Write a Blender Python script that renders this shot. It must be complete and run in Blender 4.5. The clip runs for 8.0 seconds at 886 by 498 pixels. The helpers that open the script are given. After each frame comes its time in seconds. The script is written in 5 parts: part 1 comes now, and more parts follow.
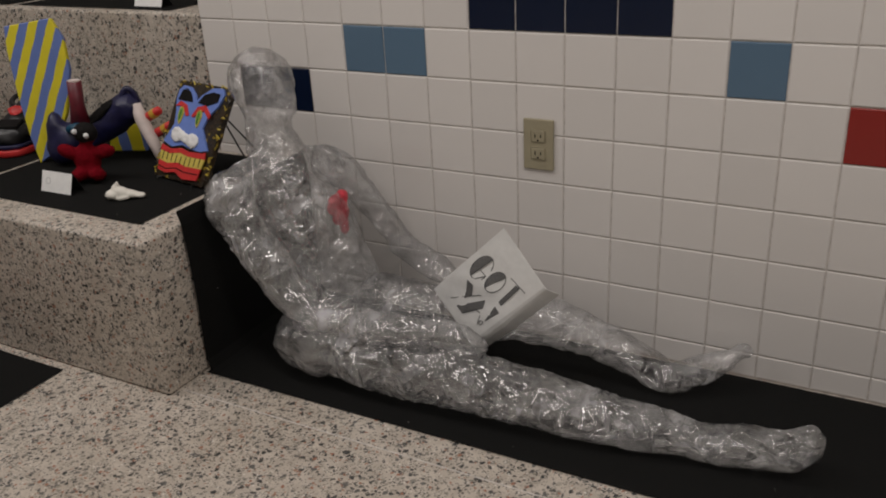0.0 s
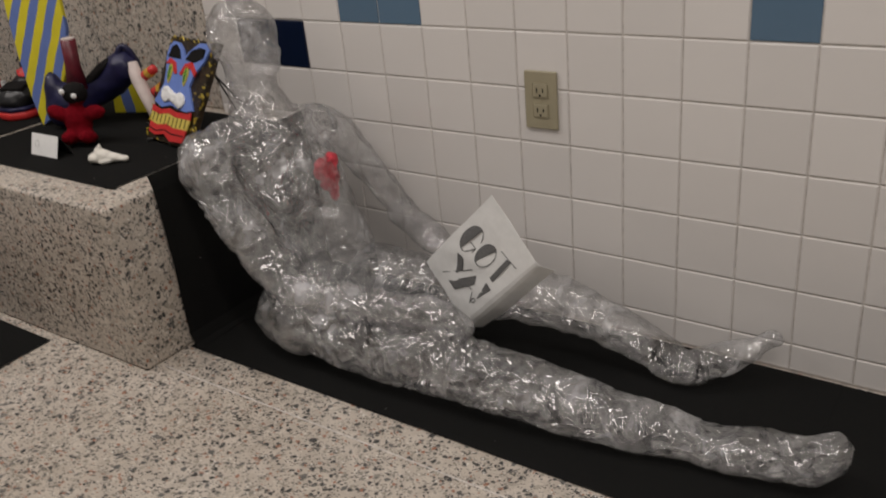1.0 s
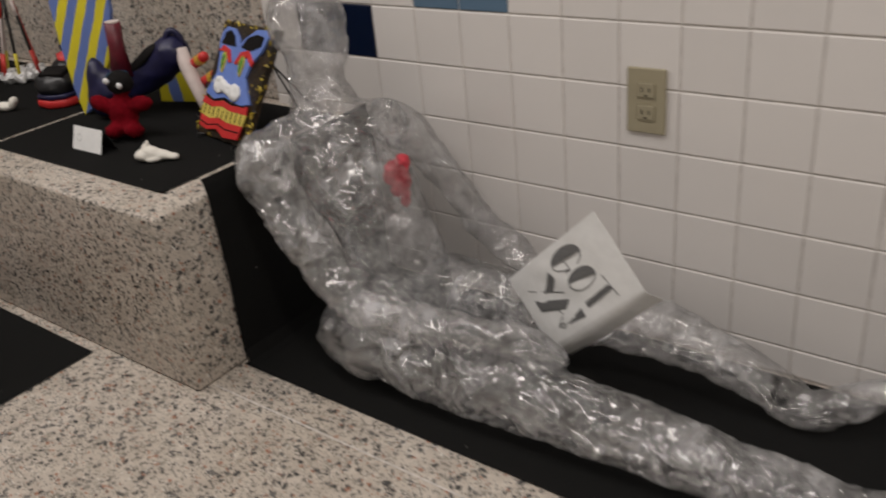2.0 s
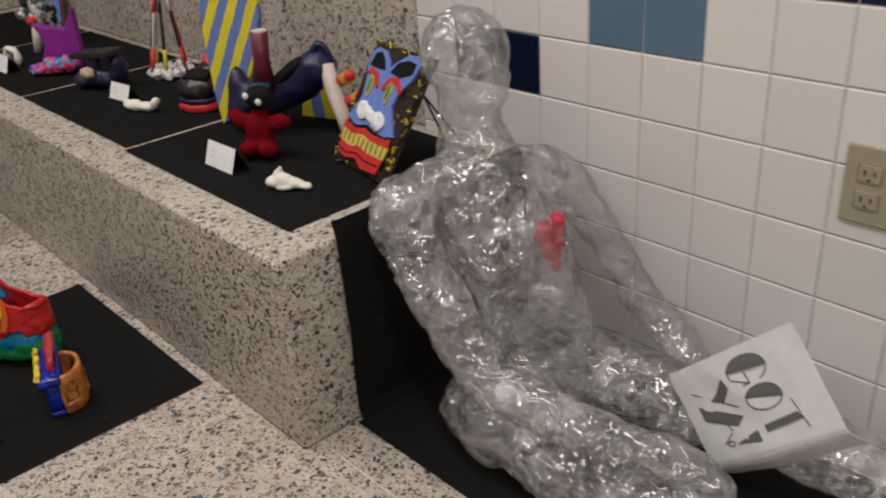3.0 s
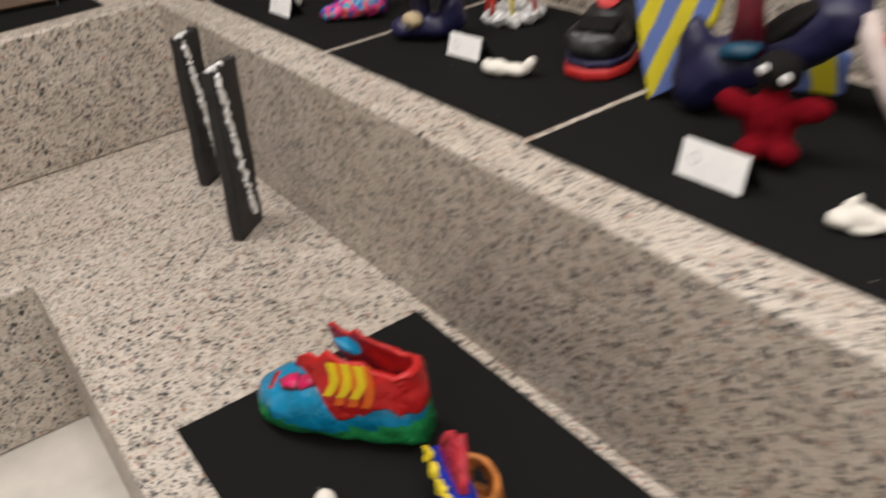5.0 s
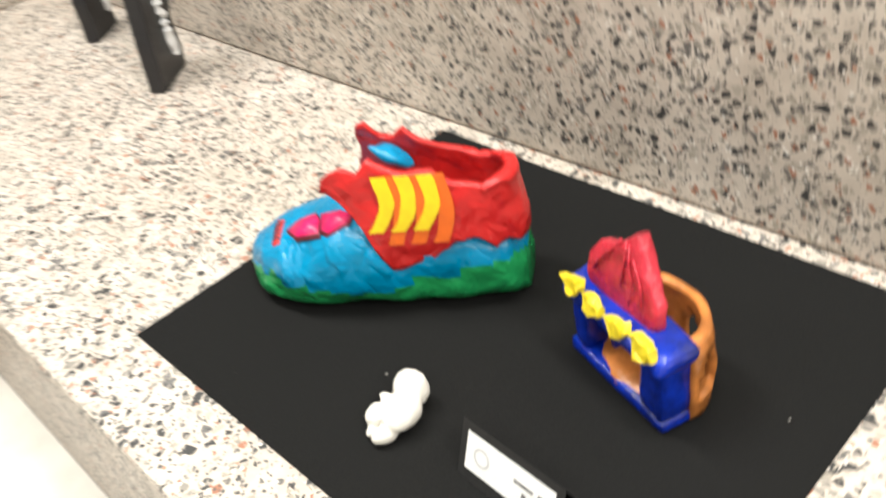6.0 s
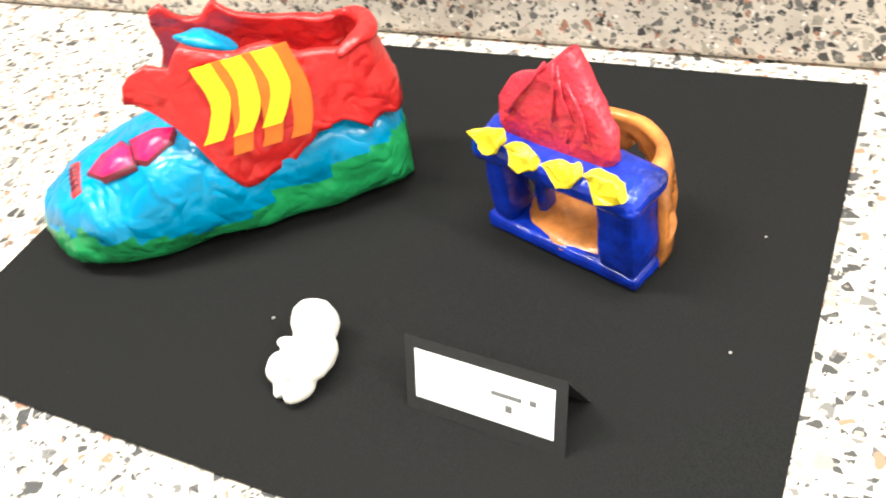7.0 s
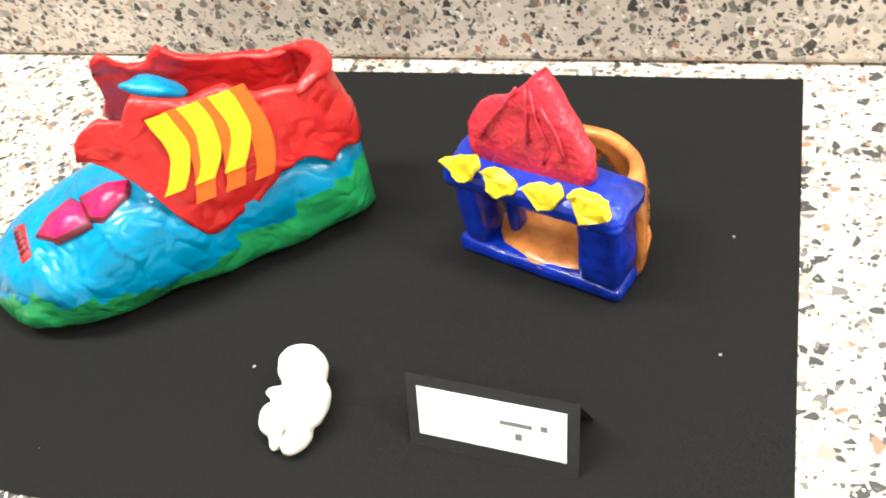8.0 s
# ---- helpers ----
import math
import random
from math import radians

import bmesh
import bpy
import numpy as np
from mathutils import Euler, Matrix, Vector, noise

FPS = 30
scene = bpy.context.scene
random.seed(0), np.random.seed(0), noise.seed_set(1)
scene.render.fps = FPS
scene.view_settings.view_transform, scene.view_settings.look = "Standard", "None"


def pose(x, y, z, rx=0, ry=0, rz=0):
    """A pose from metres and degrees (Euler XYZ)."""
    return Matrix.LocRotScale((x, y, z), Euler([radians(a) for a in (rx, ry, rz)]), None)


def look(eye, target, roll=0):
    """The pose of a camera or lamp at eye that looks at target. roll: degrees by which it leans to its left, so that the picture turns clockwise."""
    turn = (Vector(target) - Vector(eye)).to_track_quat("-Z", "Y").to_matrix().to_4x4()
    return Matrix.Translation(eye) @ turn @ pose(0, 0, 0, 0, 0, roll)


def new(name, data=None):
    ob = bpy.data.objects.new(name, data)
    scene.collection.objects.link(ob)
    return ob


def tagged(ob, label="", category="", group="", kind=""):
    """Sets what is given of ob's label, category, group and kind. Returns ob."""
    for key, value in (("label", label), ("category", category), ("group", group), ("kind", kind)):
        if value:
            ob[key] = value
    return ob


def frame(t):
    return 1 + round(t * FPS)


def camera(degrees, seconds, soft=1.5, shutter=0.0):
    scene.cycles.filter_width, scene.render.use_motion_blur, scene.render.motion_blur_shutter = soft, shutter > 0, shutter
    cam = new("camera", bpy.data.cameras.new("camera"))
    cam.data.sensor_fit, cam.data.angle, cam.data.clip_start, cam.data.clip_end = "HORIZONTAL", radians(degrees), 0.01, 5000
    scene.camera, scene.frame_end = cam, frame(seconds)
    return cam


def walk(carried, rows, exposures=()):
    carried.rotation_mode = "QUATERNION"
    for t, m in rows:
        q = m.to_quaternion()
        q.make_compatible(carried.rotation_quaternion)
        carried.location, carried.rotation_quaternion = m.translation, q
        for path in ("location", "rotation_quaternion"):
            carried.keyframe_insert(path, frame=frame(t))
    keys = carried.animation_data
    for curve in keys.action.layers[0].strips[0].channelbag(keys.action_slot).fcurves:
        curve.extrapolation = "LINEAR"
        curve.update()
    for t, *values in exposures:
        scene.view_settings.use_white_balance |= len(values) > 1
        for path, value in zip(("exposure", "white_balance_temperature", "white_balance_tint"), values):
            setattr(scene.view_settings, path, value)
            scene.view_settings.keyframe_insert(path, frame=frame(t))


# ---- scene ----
# camera and walk
cam = camera(54.3, 8.0, soft=1.9, shutter=0.55)
PATH = [
    (0, (0.964, -1.693, 1.04), (0.07, -0.098, 0.23), -3.1),
    (0.5, (1.019, -1.569, 1.007), (0.03, -0.044, 0.171), -4.5),
    (1, (1.068, -1.428, 0.954), (-0.015, 0.013, 0.09), -5.8),
    (1.2, (1.063, -1.394, 0.948), (-0.021, 0.028, 0.051), -5.7),
    (2.3, (0.79, -1.276, 0.958), (-0.39, 0.061, 0.054), -5.8),
    (2.5, (0.755, -1.229, 0.964), (-0.501, 0.049, 0.075), -5.4),
    (3, (0.693, -1.163, 0.973), (-0.647, 0.014, 0.069), -4.1),
    (3.5, (0.546, -1.127, 0.994), (-0.843, -0.024, 0.07), -4.4),
    (4, (0.287, -1.133, 1.001), (-1.152, -0.055, 0.125), -6.2),
    (4.5, (0.132, -1.173, 0.989), (-1.343, -0.178, 0.074), -5.5),
    (5, (-0.155, -1.199, 0.9), (-1.632, -0.33, -0.131), -7.9),
    (5.2, (-0.259, -1.202, 0.83), (-1.745, -0.392, -0.234), -9.8),
    (6.3, (-0.602, -1.234, 0.486), (-1.732, -0.168, -0.774), -13.4),
    (6.5, (-0.632, -1.23, 0.454), (-1.684, -0.129, -0.842), -14.7),
    (7, (-0.679, -1.219, 0.432), (-1.519, -0.029, -0.939), -14.9),
    (7.5, (-0.71, -1.221, 0.454), (-1.439, 0.032, -0.924), -14.7),
    (8, (-0.729, -1.22, 0.452), (-1.367, 0.046, -0.958), -14.6),
]
EXPOSURES = [(0.0, -0.72, 6500, 11.5), (1.0, -0.48, 6500, 11.5), (2.5, -0.35, 6500, 11.5), (3.0, -0.2, 6500, 11.5), (3.5, -0.02, 6500, 11.5), (4.0, 0.3, 6500, 11.5), (4.5, 0.22, 6500, 11.5), (5.2, 0.4, 6500, 11.5), (6.3, 1.76, 6300, 4), (7.0, 2.12, 6300, 4), (7.5, 2.2, 6300, 4), (8.0, 1.93, 6350, 5)]
walk(cam, [(t, look(eye, target, roll)) for t, eye, target, roll in PATH], EXPOSURES)

# light: the hall's ceiling panels and a little bounce from a grey world
world = bpy.data.worlds.new("world")
scene.world = world
world.use_nodes = True
world.node_tree.nodes["Background"].inputs[0].default_value = (0.9, 0.92, 1.0, 1)
world.node_tree.nodes["Background"].inputs[1].default_value = 0.05


def ceiling_lamp(x, y, z, sx, sy, watts):
    data = bpy.data.lights.new("ceiling_lamp", "AREA")
    data.shape, data.size, data.size_y, data.energy = "RECTANGLE", sx, sy, watts
    data.color = (1.0, 0.95, 0.90)
    ob = new("ceiling_lamp", data)
    ob.location = (x, y, z)
    return ob


CEIL = 2.5
for lx, ly, watts in ((-0.5, -0.85, 20), (-2.0, -1.25, 27), (1.6, -1.3, 33), (-2.4, -2.9, 9), (0.4, -3.0, 12), (3.0, -3.0, 8), (-0.8, -5.0, 6)):
    ceiling_lamp(lx, ly, CEIL - 0.03, 1.4, 0.3, watts)

# ---- materials ----


class Graph:
    """Short hand for node trees."""

    def __init__(self, name):
        self.mat = bpy.data.materials.new(name)
        self.mat.use_nodes = True
        self.tree = self.mat.node_tree
        self.bsdf = self.tree.nodes["Principled BSDF"]
        self.out = self.tree.nodes["Material Output"]

    def add(self, kind, **sockets):
        node = self.tree.nodes.new(kind)
        for key, value in sockets.items():
            node.inputs[key.replace("_", " ")].default_value = value
        return node

    def link(self, a, b):
        self.tree.links.new(a, b)

    def coords(self):
        return self.add("ShaderNodeTexCoord").outputs["Object"]

    def noise(self, scale, detail=4, rough=0.5, coord=None, out="Fac"):
        n = self.add("ShaderNodeTexNoise", Scale=scale, Detail=detail, Roughness=rough)
        self.link(coord or self.coords(), n.inputs["Vector"])
        return n.outputs[out]

    def voronoi(self, scale, coord=None, feature="F1", out="Distance", rand=1.0):
        n = self.add("ShaderNodeTexVoronoi")
        n.feature = feature
        n.inputs["Scale"].default_value = scale
        n.inputs["Randomness"].default_value = rand
        self.link(coord or self.coords(), n.inputs["Vector"])
        return n.outputs[out]

    def ramp(self, fac, stops, interp="LINEAR"):
        n = self.add("ShaderNodeValToRGB")
        n.color_ramp.interpolation = interp
        els = n.color_ramp.elements
        while len(els) < len(stops):
            els.new(0.5)
        for e, (p, c) in zip(els, stops):
            e.position = p
            e.color = (*c, 1) if len(c) == 3 else c
        self.link(fac, n.inputs["Fac"])
        return n.outputs["Color"]

    def mix(self, fac, a, b, kind="MIX"):
        n = self.add("ShaderNodeMix")
        n.data_type, n.blend_type = "RGBA", kind
        for value, socket in ((fac, n.inputs[0]), (a, n.inputs[6]), (b, n.inputs[7])):
            if hasattr(value, "is_output"):
                self.link(value, socket)
            elif isinstance(value, (int, float)):
                socket.default_value = value
            else:
                socket.default_value = (*value, 1)
        return n.outputs[2]

    def math(self, op, a, b=0.0, c=0.0):
        n = self.add("ShaderNodeMath")
        n.operation = op
        for value, socket in zip((a, b, c), n.inputs):
            if hasattr(value, "is_output"):
                self.link(value, socket)
            else:
                socket.default_value = value
        return n.outputs[0]

    def bump(self, height, strength=0.3, distance=0.002):
        n = self.add("ShaderNodeBump", Strength=strength, Distance=distance)
        self.link(height, n.inputs["Height"])
        self.link(n.outputs[0], self.bsdf.inputs["Normal"])
        return n.outputs[0]

    def done(self, color=None, rough=None, spec=None):
        for value, key in ((color, "Base Color"), (rough, "Roughness"), (spec, "Specular IOR Level")):
            if value is None:
                continue
            if hasattr(value, "is_output"):
                self.link(value, self.bsdf.inputs[key])
            elif isinstance(value, (int, float)):
                self.bsdf.inputs[key].default_value = value
            else:
                self.bsdf.inputs[key].default_value = (*value, 1)
        return self.mat


def painted(name, color, rough=0.35, vary=0.25, scale=40, bump=0.25, spec=0.5, deep=0.002):
    """Hand-painted or dyed surface: uneven colour, fine relief."""
    g = Graph(name)
    f = g.noise(scale, 5, 0.6)
    dark = tuple(c * (1 - vary) for c in color)
    lite = tuple(min(1, c * (1 + vary * 0.6)) for c in color)
    col = g.ramp(f, [(0.3, dark), (0.7, lite)])
    g.bump(g.noise(scale * 3, 4), bump, deep)
    r = g.math("MULTIPLY_ADD", g.noise(scale * 0.6, 3), 0.25, rough - 0.1)
    return g.done(col, r, spec)


def crumpled(name, color, rough=0.2):
    """Glossy paint over crumpled paper: flat little facets between sharp folds."""
    g = Graph(name)
    co = g.coords()
    warp = g.add("ShaderNodeVectorMath")
    warp.operation = "MULTIPLY_ADD"
    n = g.add("ShaderNodeTexNoise", Scale=14.0, Detail=2.0)
    g.link(co, n.inputs["Vector"])
    g.link(n.outputs["Color"], warp.inputs[0])
    warp.inputs[1].default_value = (0.05, 0.05, 0.05)
    g.link(co, warp.inputs[2])
    w = warp.outputs[0]
    height = g.math("MULTIPLY", g.noise(60, 2, 0.5, co), 0.10)
    for scale, weight in ((22, 1.0), (52, 0.4)):
        ridge = g.math("ABSOLUTE", g.math("SUBTRACT", g.noise(scale, 1.0, 0.5, w), 0.5))
        height = g.math("ADD", height, g.math("MULTIPLY", ridge, weight))
    f = g.noise(20, 5, 0.6, co)
    col = g.ramp(f, [(0.3, tuple(c * 0.72 for c in color)), (0.7, color)])
    g.bump(height, 0.85, 0.013)
    return g.done(col, g.math("MULTIPLY_ADD", g.noise(30, 3), 0.2, rough), 0.45)


def terrazzo_material():
    g = Graph("terrazzo")
    co = g.coords()
    warp = g.add("ShaderNodeVectorMath")
    warp.operation = "MULTIPLY_ADD"
    n = g.add("ShaderNodeTexNoise", Scale=70.0, Detail=2.0)
    g.link(co, n.inputs["Vector"])
    g.link(n.outputs["Color"], warp.inputs[0])
    warp.inputs[1].default_value = (0.006, 0.006, 0.006)
    g.link(co, warp.inputs[2])
    w = warp.outputs[0]
    base = g.ramp(g.noise(25, 6, 0.6, co), [(0.3, (0.475, 0.420, 0.365)), (0.7, (0.66, 0.598, 0.53))])
    col = base
    chips = ((98, 0.36, 0.10, ((0.0, (0.05, 0.05, 0.05)), (0.28, (0.15, 0.145, 0.14)), (0.48, (0.28, 0.26, 0.23)), (0.7, (0.42, 0.38, 0.33)))),
             (150, 0.38, 0.10, ((0.0, (0.05, 0.05, 0.05)), (0.35, (0.17, 0.16, 0.15)), (0.55, (0.36, 0.33, 0.28)), (0.88, (0.36, 0.17, 0.11)))),
             (260, 0.36, 0.12, ((0.0, (0.09, 0.09, 0.09)), (0.45, (0.28, 0.26, 0.23)), (0.76, (0.40, 0.20, 0.13)), (0.82, (0.8, 0.78, 0.74)))))
    for k, (scale, share, gap, cols) in enumerate(chips):
        place = g.add("ShaderNodeVectorMath")
        place.operation = "ADD"
        place.inputs[1].default_value = (0.37 * k, 0.21 * k, 0.13 * k)
        g.link(w, place.inputs[0])
        v = g.add("ShaderNodeTexVoronoi")
        v.inputs["Scale"].default_value = scale
        g.link(place.outputs[0], v.inputs["Vector"])
        rim = g.voronoi(scale, place.outputs[0], "DISTANCE_TO_EDGE")
        sep = g.add("ShaderNodeSeparateColor")
        g.link(v.outputs["Color"], sep.inputs[0])
        there = g.math("LESS_THAN", sep.outputs[0], share)
        gap_here = g.math("MULTIPLY_ADD", sep.outputs[1], gap * 2.2, gap * 0.4)
        inside = g.math("GREATER_THAN", rim, gap_here)
        mask = g.math("MULTIPLY", there, inside)
        chip = g.ramp(sep.outputs[2], cols, "CONSTANT")
        col = g.mix(mask, col, chip)
    stain = g.ramp(g.noise(2.2, 5, 0.6, co), [(0.35, (0.86, 0.84, 0.81)), (0.65, (1, 1, 1))])
    col = g.mix(1.0, col, stain, "MULTIPLY")
    g.bump(g.noise(160, 3), 0.06, 0.001)
    return g.done(col, g.math("MULTIPLY_ADD", g.noise(30, 3), 0.2, 0.32), 0.4)


def tile_material(name, color):
    g = Graph(name)
    rnd = g.add("ShaderNodeObjectInfo").outputs["Random"]
    isl = g.add("ShaderNodeNewGeometry").outputs["Random Per Island"]
    both = g.math("FRACT", g.math("ADD", rnd, isl))
    lo = tuple(c * 0.92 for c in color)
    col = g.mix(both, lo, color)
    col = g.mix(g.math("MULTIPLY", g.noise(9, 4), 0.18), col, tuple(c * 0.75 for c in color))
    g.bump(g.noise(14, 2), 0.12, 0.004)
    return g.done(col, g.math("MULTIPLY_ADD", g.noise(50, 3), 0.12, 0.12), 0.5)


def paper_black_material():
    g = Graph("black_paper")
    f = g.noise(900, 3, 0.6)
    col = g.ramp(f, [(0.3, (0.009, 0.009, 0.009)), (0.7, (0.016, 0.016, 0.0155))])
    speck = g.math("LESS_THAN", g.voronoi(22), 0.028)
    col = g.mix(g.math("MULTIPLY", speck, 0.5), col, (0.5, 0.48, 0.44))
    g.bump(g.noise(600, 3), 0.25, 0.0006)
    return g.done(col, 0.85, 0.03)


def tape_material(name, slack, haze_low, haze_mid, haze_high, shine):
    """Layers of clear packing tape: see-through, hazy where it overlaps, glossy and broken into small creased facets."""
    g = Graph(name)
    co = g.coords()

    def vmath(op, x, y, z=None):
        n = g.add("ShaderNodeVectorMath")
        n.operation = op
        for value, socket in zip((x, y, z), n.inputs):
            if value is None:
                continue
            if hasattr(value, "is_output"):
                g.link(value, socket)
            else:
                socket.default_value = value
        return n.outputs[0]

    w = vmath("MULTIPLY_ADD", g.noise(16.0, 2, 0.5, co, "Color"), (0.07, 0.07, 0.07), co)
    normal = g.add("ShaderNodeNewGeometry").outputs["Normal"]
    tilt = normal
    taut = g.ramp(g.noise(8, 2, 0.5, co), [(0.40, (0.45,) * 3), (0.56, (1.15,) * 3)])
    for scale, k in ((22, 0.50), (56, 0.80), (125, 0.45)):
        cell = g.voronoi(scale, w, "F1", "Color")
        push = vmath("MULTIPLY", vmath("SUBTRACT", cell, (0.5, 0.5, 0.5)), (k * slack, k * slack, k * slack))
        tilt = vmath("ADD", tilt, vmath("MULTIPLY", push, taut))
    facet = vmath("NORMALIZE", tilt, None)
    height = None
    for scale, weight in ((14, 1.2), (38, 0.7)):
        ridge = g.math("ABSOLUTE", g.math("SUBTRACT", g.noise(scale, 1.5, 0.5, w), 0.5))
        ridge = g.math("MULTIPLY", ridge, weight)
        height = ridge if height is None else g.math("ADD", height, ridge)
    bump = g.add("ShaderNodeBump", Strength=0.6, Distance=0.03)
    g.link(height, bump.inputs["Height"])
    g.link(facet, bump.inputs["Normal"])
    g.link(bump.outputs[0], g.bsdf.inputs["Normal"])
    g.done((0.80, 0.80, 0.815), 0.3, 0.4)
    streak = vmath("MULTIPLY", w, (1.0, 0.5, 0.5))
    haze = g.math("ADD", g.math("MULTIPLY", g.noise(9, 3, 0.5, w), 0.6), g.math("MULTIPLY", g.noise(34, 3, 0.6, streak), 0.5))
    veil = g.ramp(g.math("MULTIPLY_ADD", height, -0.35, haze), [(0.37, (haze_low,) * 3), (0.50, (haze_mid,) * 3), (0.63, (haze_high,) * 3)])
    clear = g.add("ShaderNodeBsdfTransparent")
    clear.inputs[0].default_value = (0.94, 0.94, 0.94, 1)
    gloss = g.add("ShaderNodeBsdfGlossy", Roughness=0.10)
    g.link(bump.outputs[0], gloss.inputs["Normal"])
    film = g.add("ShaderNodeFresnel", IOR=1.5)
    m = g.add("ShaderNodeMixShader")
    g.link(veil, m.inputs[0])
    g.link(clear.outputs[0], m.inputs[1])
    g.link(g.bsdf.outputs[0], m.inputs[2])
    top = g.add("ShaderNodeMixShader")
    g.link(g.math("MINIMUM", g.math("MULTIPLY_ADD", film.outputs[0], 0.8, shine), 0.45), top.inputs[0])
    g.link(m.outputs[0], top.inputs[1])
    g.link(gloss.outputs[0], top.inputs[2])
    g.link(top.outputs[0], g.out.inputs["Surface"])
    return g.mat


def striped(name, a, b, ax, az, shift=0.0, share=0.5):
    """Painted diagonal stripes."""
    g = Graph(name)
    sep = g.add("ShaderNodeSeparateXYZ")
    g.link(g.coords(), sep.inputs[0])
    wobble = g.math("MULTIPLY", g.noise(30, 2), 0.12)
    t = g.math("ADD", g.math("MULTIPLY_ADD", sep.outputs[0], ax, g.math("MULTIPLY", sep.outputs[2], az)), g.math("ADD", wobble, shift))
    mask = g.math("LESS_THAN", g.math("FRACT", t), share)
    col = g.mix(mask, a, b)
    col = g.mix(g.math("MULTIPLY", g.noise(25, 4), 0.5), col, g.mix(0.5, col, (0.05, 0.05, 0.06)))
    g.bump(g.noise(90, 4), 0.3, 0.002)
    return g.done(col, 0.5, 0.4)


def fringe_material():
    g = Graph("brown_gold_foil")
    v = g.voronoi(140, out="Color")
    sep = g.add("ShaderNodeSeparateColor")
    g.link(v, sep.inputs[0])
    col = g.ramp(sep.outputs[0], [(0.0, (0.016, 0.010, 0.005)), (0.55, (0.035, 0.020, 0.007)), (0.93, (0.34, 0.24, 0.03))], "CONSTANT")
    g.bump(g.noise(200, 3), 0.5, 0.003)
    return g.done(col, 0.35, 0.6)


def mottled(name, stops, scale, rough=0.4):
    """Patches of several paints."""
    g = Graph(name)
    v = g.voronoi(scale, out="Color")
    sep = g.add("ShaderNodeSeparateColor")
    g.link(v, sep.inputs[0])
    col = g.ramp(sep.outputs[0], stops, "CONSTANT")
    g.bump(g.noise(scale * 3, 3), 0.3, 0.002)
    return g.done(col, rough, 0.5)


TERRAZZO = terrazzo_material()
TILE_WHITE = tile_material("white_tile", (0.80, 0.765, 0.74))
TILE_LIGHT_BLUE = tile_material("light_blue_tile", (0.115, 0.195, 0.29))
TILE_NAVY = tile_material("navy_tile", (0.006, 0.012, 0.035))
TILE_RED = tile_material("red_tile", (0.30, 0.02, 0.015))
GROUT = painted("grout", (0.64, 0.60, 0.565), 0.9, 0.3, 60)
FLOOR_PALE = painted("pale_hall_floor", (0.66, 0.63, 0.58), 0.35, 0.12, 8, 0.05)
PLASTER = painted("plaster", (0.62, 0.59, 0.54), 0.8, 0.1, 6, 0.1)
BLACK_PAPER = paper_black_material()
TAPE = tape_material("clear_tape", 0.95, 0.035, 0.15, 0.38, 0.125)
TAPE_TAUT = tape_material("taut_clear_tape", 0.5, 0.09, 0.19, 0.32, 0.08)
TAPE_THIN = tape_material("thin_clear_tape", 0.8, 0.02, 0.08, 0.22, 0.04)
WHITE_PAPER = painted("white_paper", (0.87, 0.87, 0.86), 0.7, 0.05, 60, 0.08)
INK = painted("ink", (0.05, 0.05, 0.055), 0.7, 0.4, 200, 0.1)
IVORY = painted("ivory_plastic", (0.36, 0.32, 0.22), 0.35, 0.08, 20, 0.05)
# Black paint and the doll's head; also shade painted for slots and hollows.
DARK = painted("black_and_hollow_shade", (0.009, 0.008, 0.008), 0.75, 0.2, 80, 0.25, 0.15)
HEART_RED = painted("pink_red_tissue", (0.75, 0.06, 0.09), 0.5, 0.3, 90)
PAINT_GREEN = crumpled("green_paint", (0.02, 0.30, 0.09))
PAINT_BLUE = crumpled("cyan_paint", (0.0, 0.24, 0.46))
PAINT_RED = crumpled("red_paint", (0.60, 0.020, 0.020))
PAINT_MAGENTA = painted("magenta_paint", (0.62, 0.01, 0.11), 0.3, 0.2, 60)
PAINT_YELLOW = painted("yellow_paint", (0.78, 0.58, 0.01), 0.4, 0.15, 60)
PAINT_ORANGE = painted("orange_paint", (0.72, 0.13, 0.01), 0.4, 0.15, 60)
GLAZE_BLUE = painted("cobalt_glaze", (0.004, 0.026, 0.36), 0.14, 0.65, 45, 0.5, 0.6, 0.003)
GLAZE_ORANGE = painted("orange_glaze", (0.55, 0.20, 0.05), 0.2, 0.55, 40, 0.4)
GLAZE_RED = painted("crimson_glaze", (0.54, 0.028, 0.05), 0.25, 0.3, 60, 0.8, 0.5, 0.003)
GLAZE_YELLOW = painted("yellow_glaze", (0.75, 0.60, 0.02), 0.35, 0.2, 80, 0.5)
CLAY = painted("white_clay", (0.80, 0.77, 0.70), 0.75, 0.06, 30, 0.1)
CARD = painted("black_card", (0.014, 0.014, 0.014), 0.7, 0.2, 300, 0.1)
PRINT = painted("faint_grey_print", (0.58, 0.58, 0.58), 0.7, 0.1, 200, 0.0)
GREY_LINE = painted("pencil_line", (0.16, 0.16, 0.16), 0.7, 0.3, 300, 0.0)
MASK_BLUE = painted("periwinkle_paint", (0.15, 0.24, 0.62), 0.45, 0.12, 40)
MASK_RED = painted("mask_red", (0.60, 0.03, 0.03), 0.45, 0.15, 60)
MASK_GREEN = painted("mask_green", (0.16, 0.36, 0.05), 0.5, 0.2, 60)
MASK_TEETH = painted("ochre_paint", (0.62, 0.50, 0.10), 0.5, 0.2, 60)
COTTON = painted("cotton_white", (0.82, 0.82, 0.82), 0.9, 0.08, 80, 0.6)
FRINGE = fringe_material()
FOIL_GOLD = painted("gold_foil", (0.55, 0.42, 0.04), 0.3, 0.4, 150, 0.4)
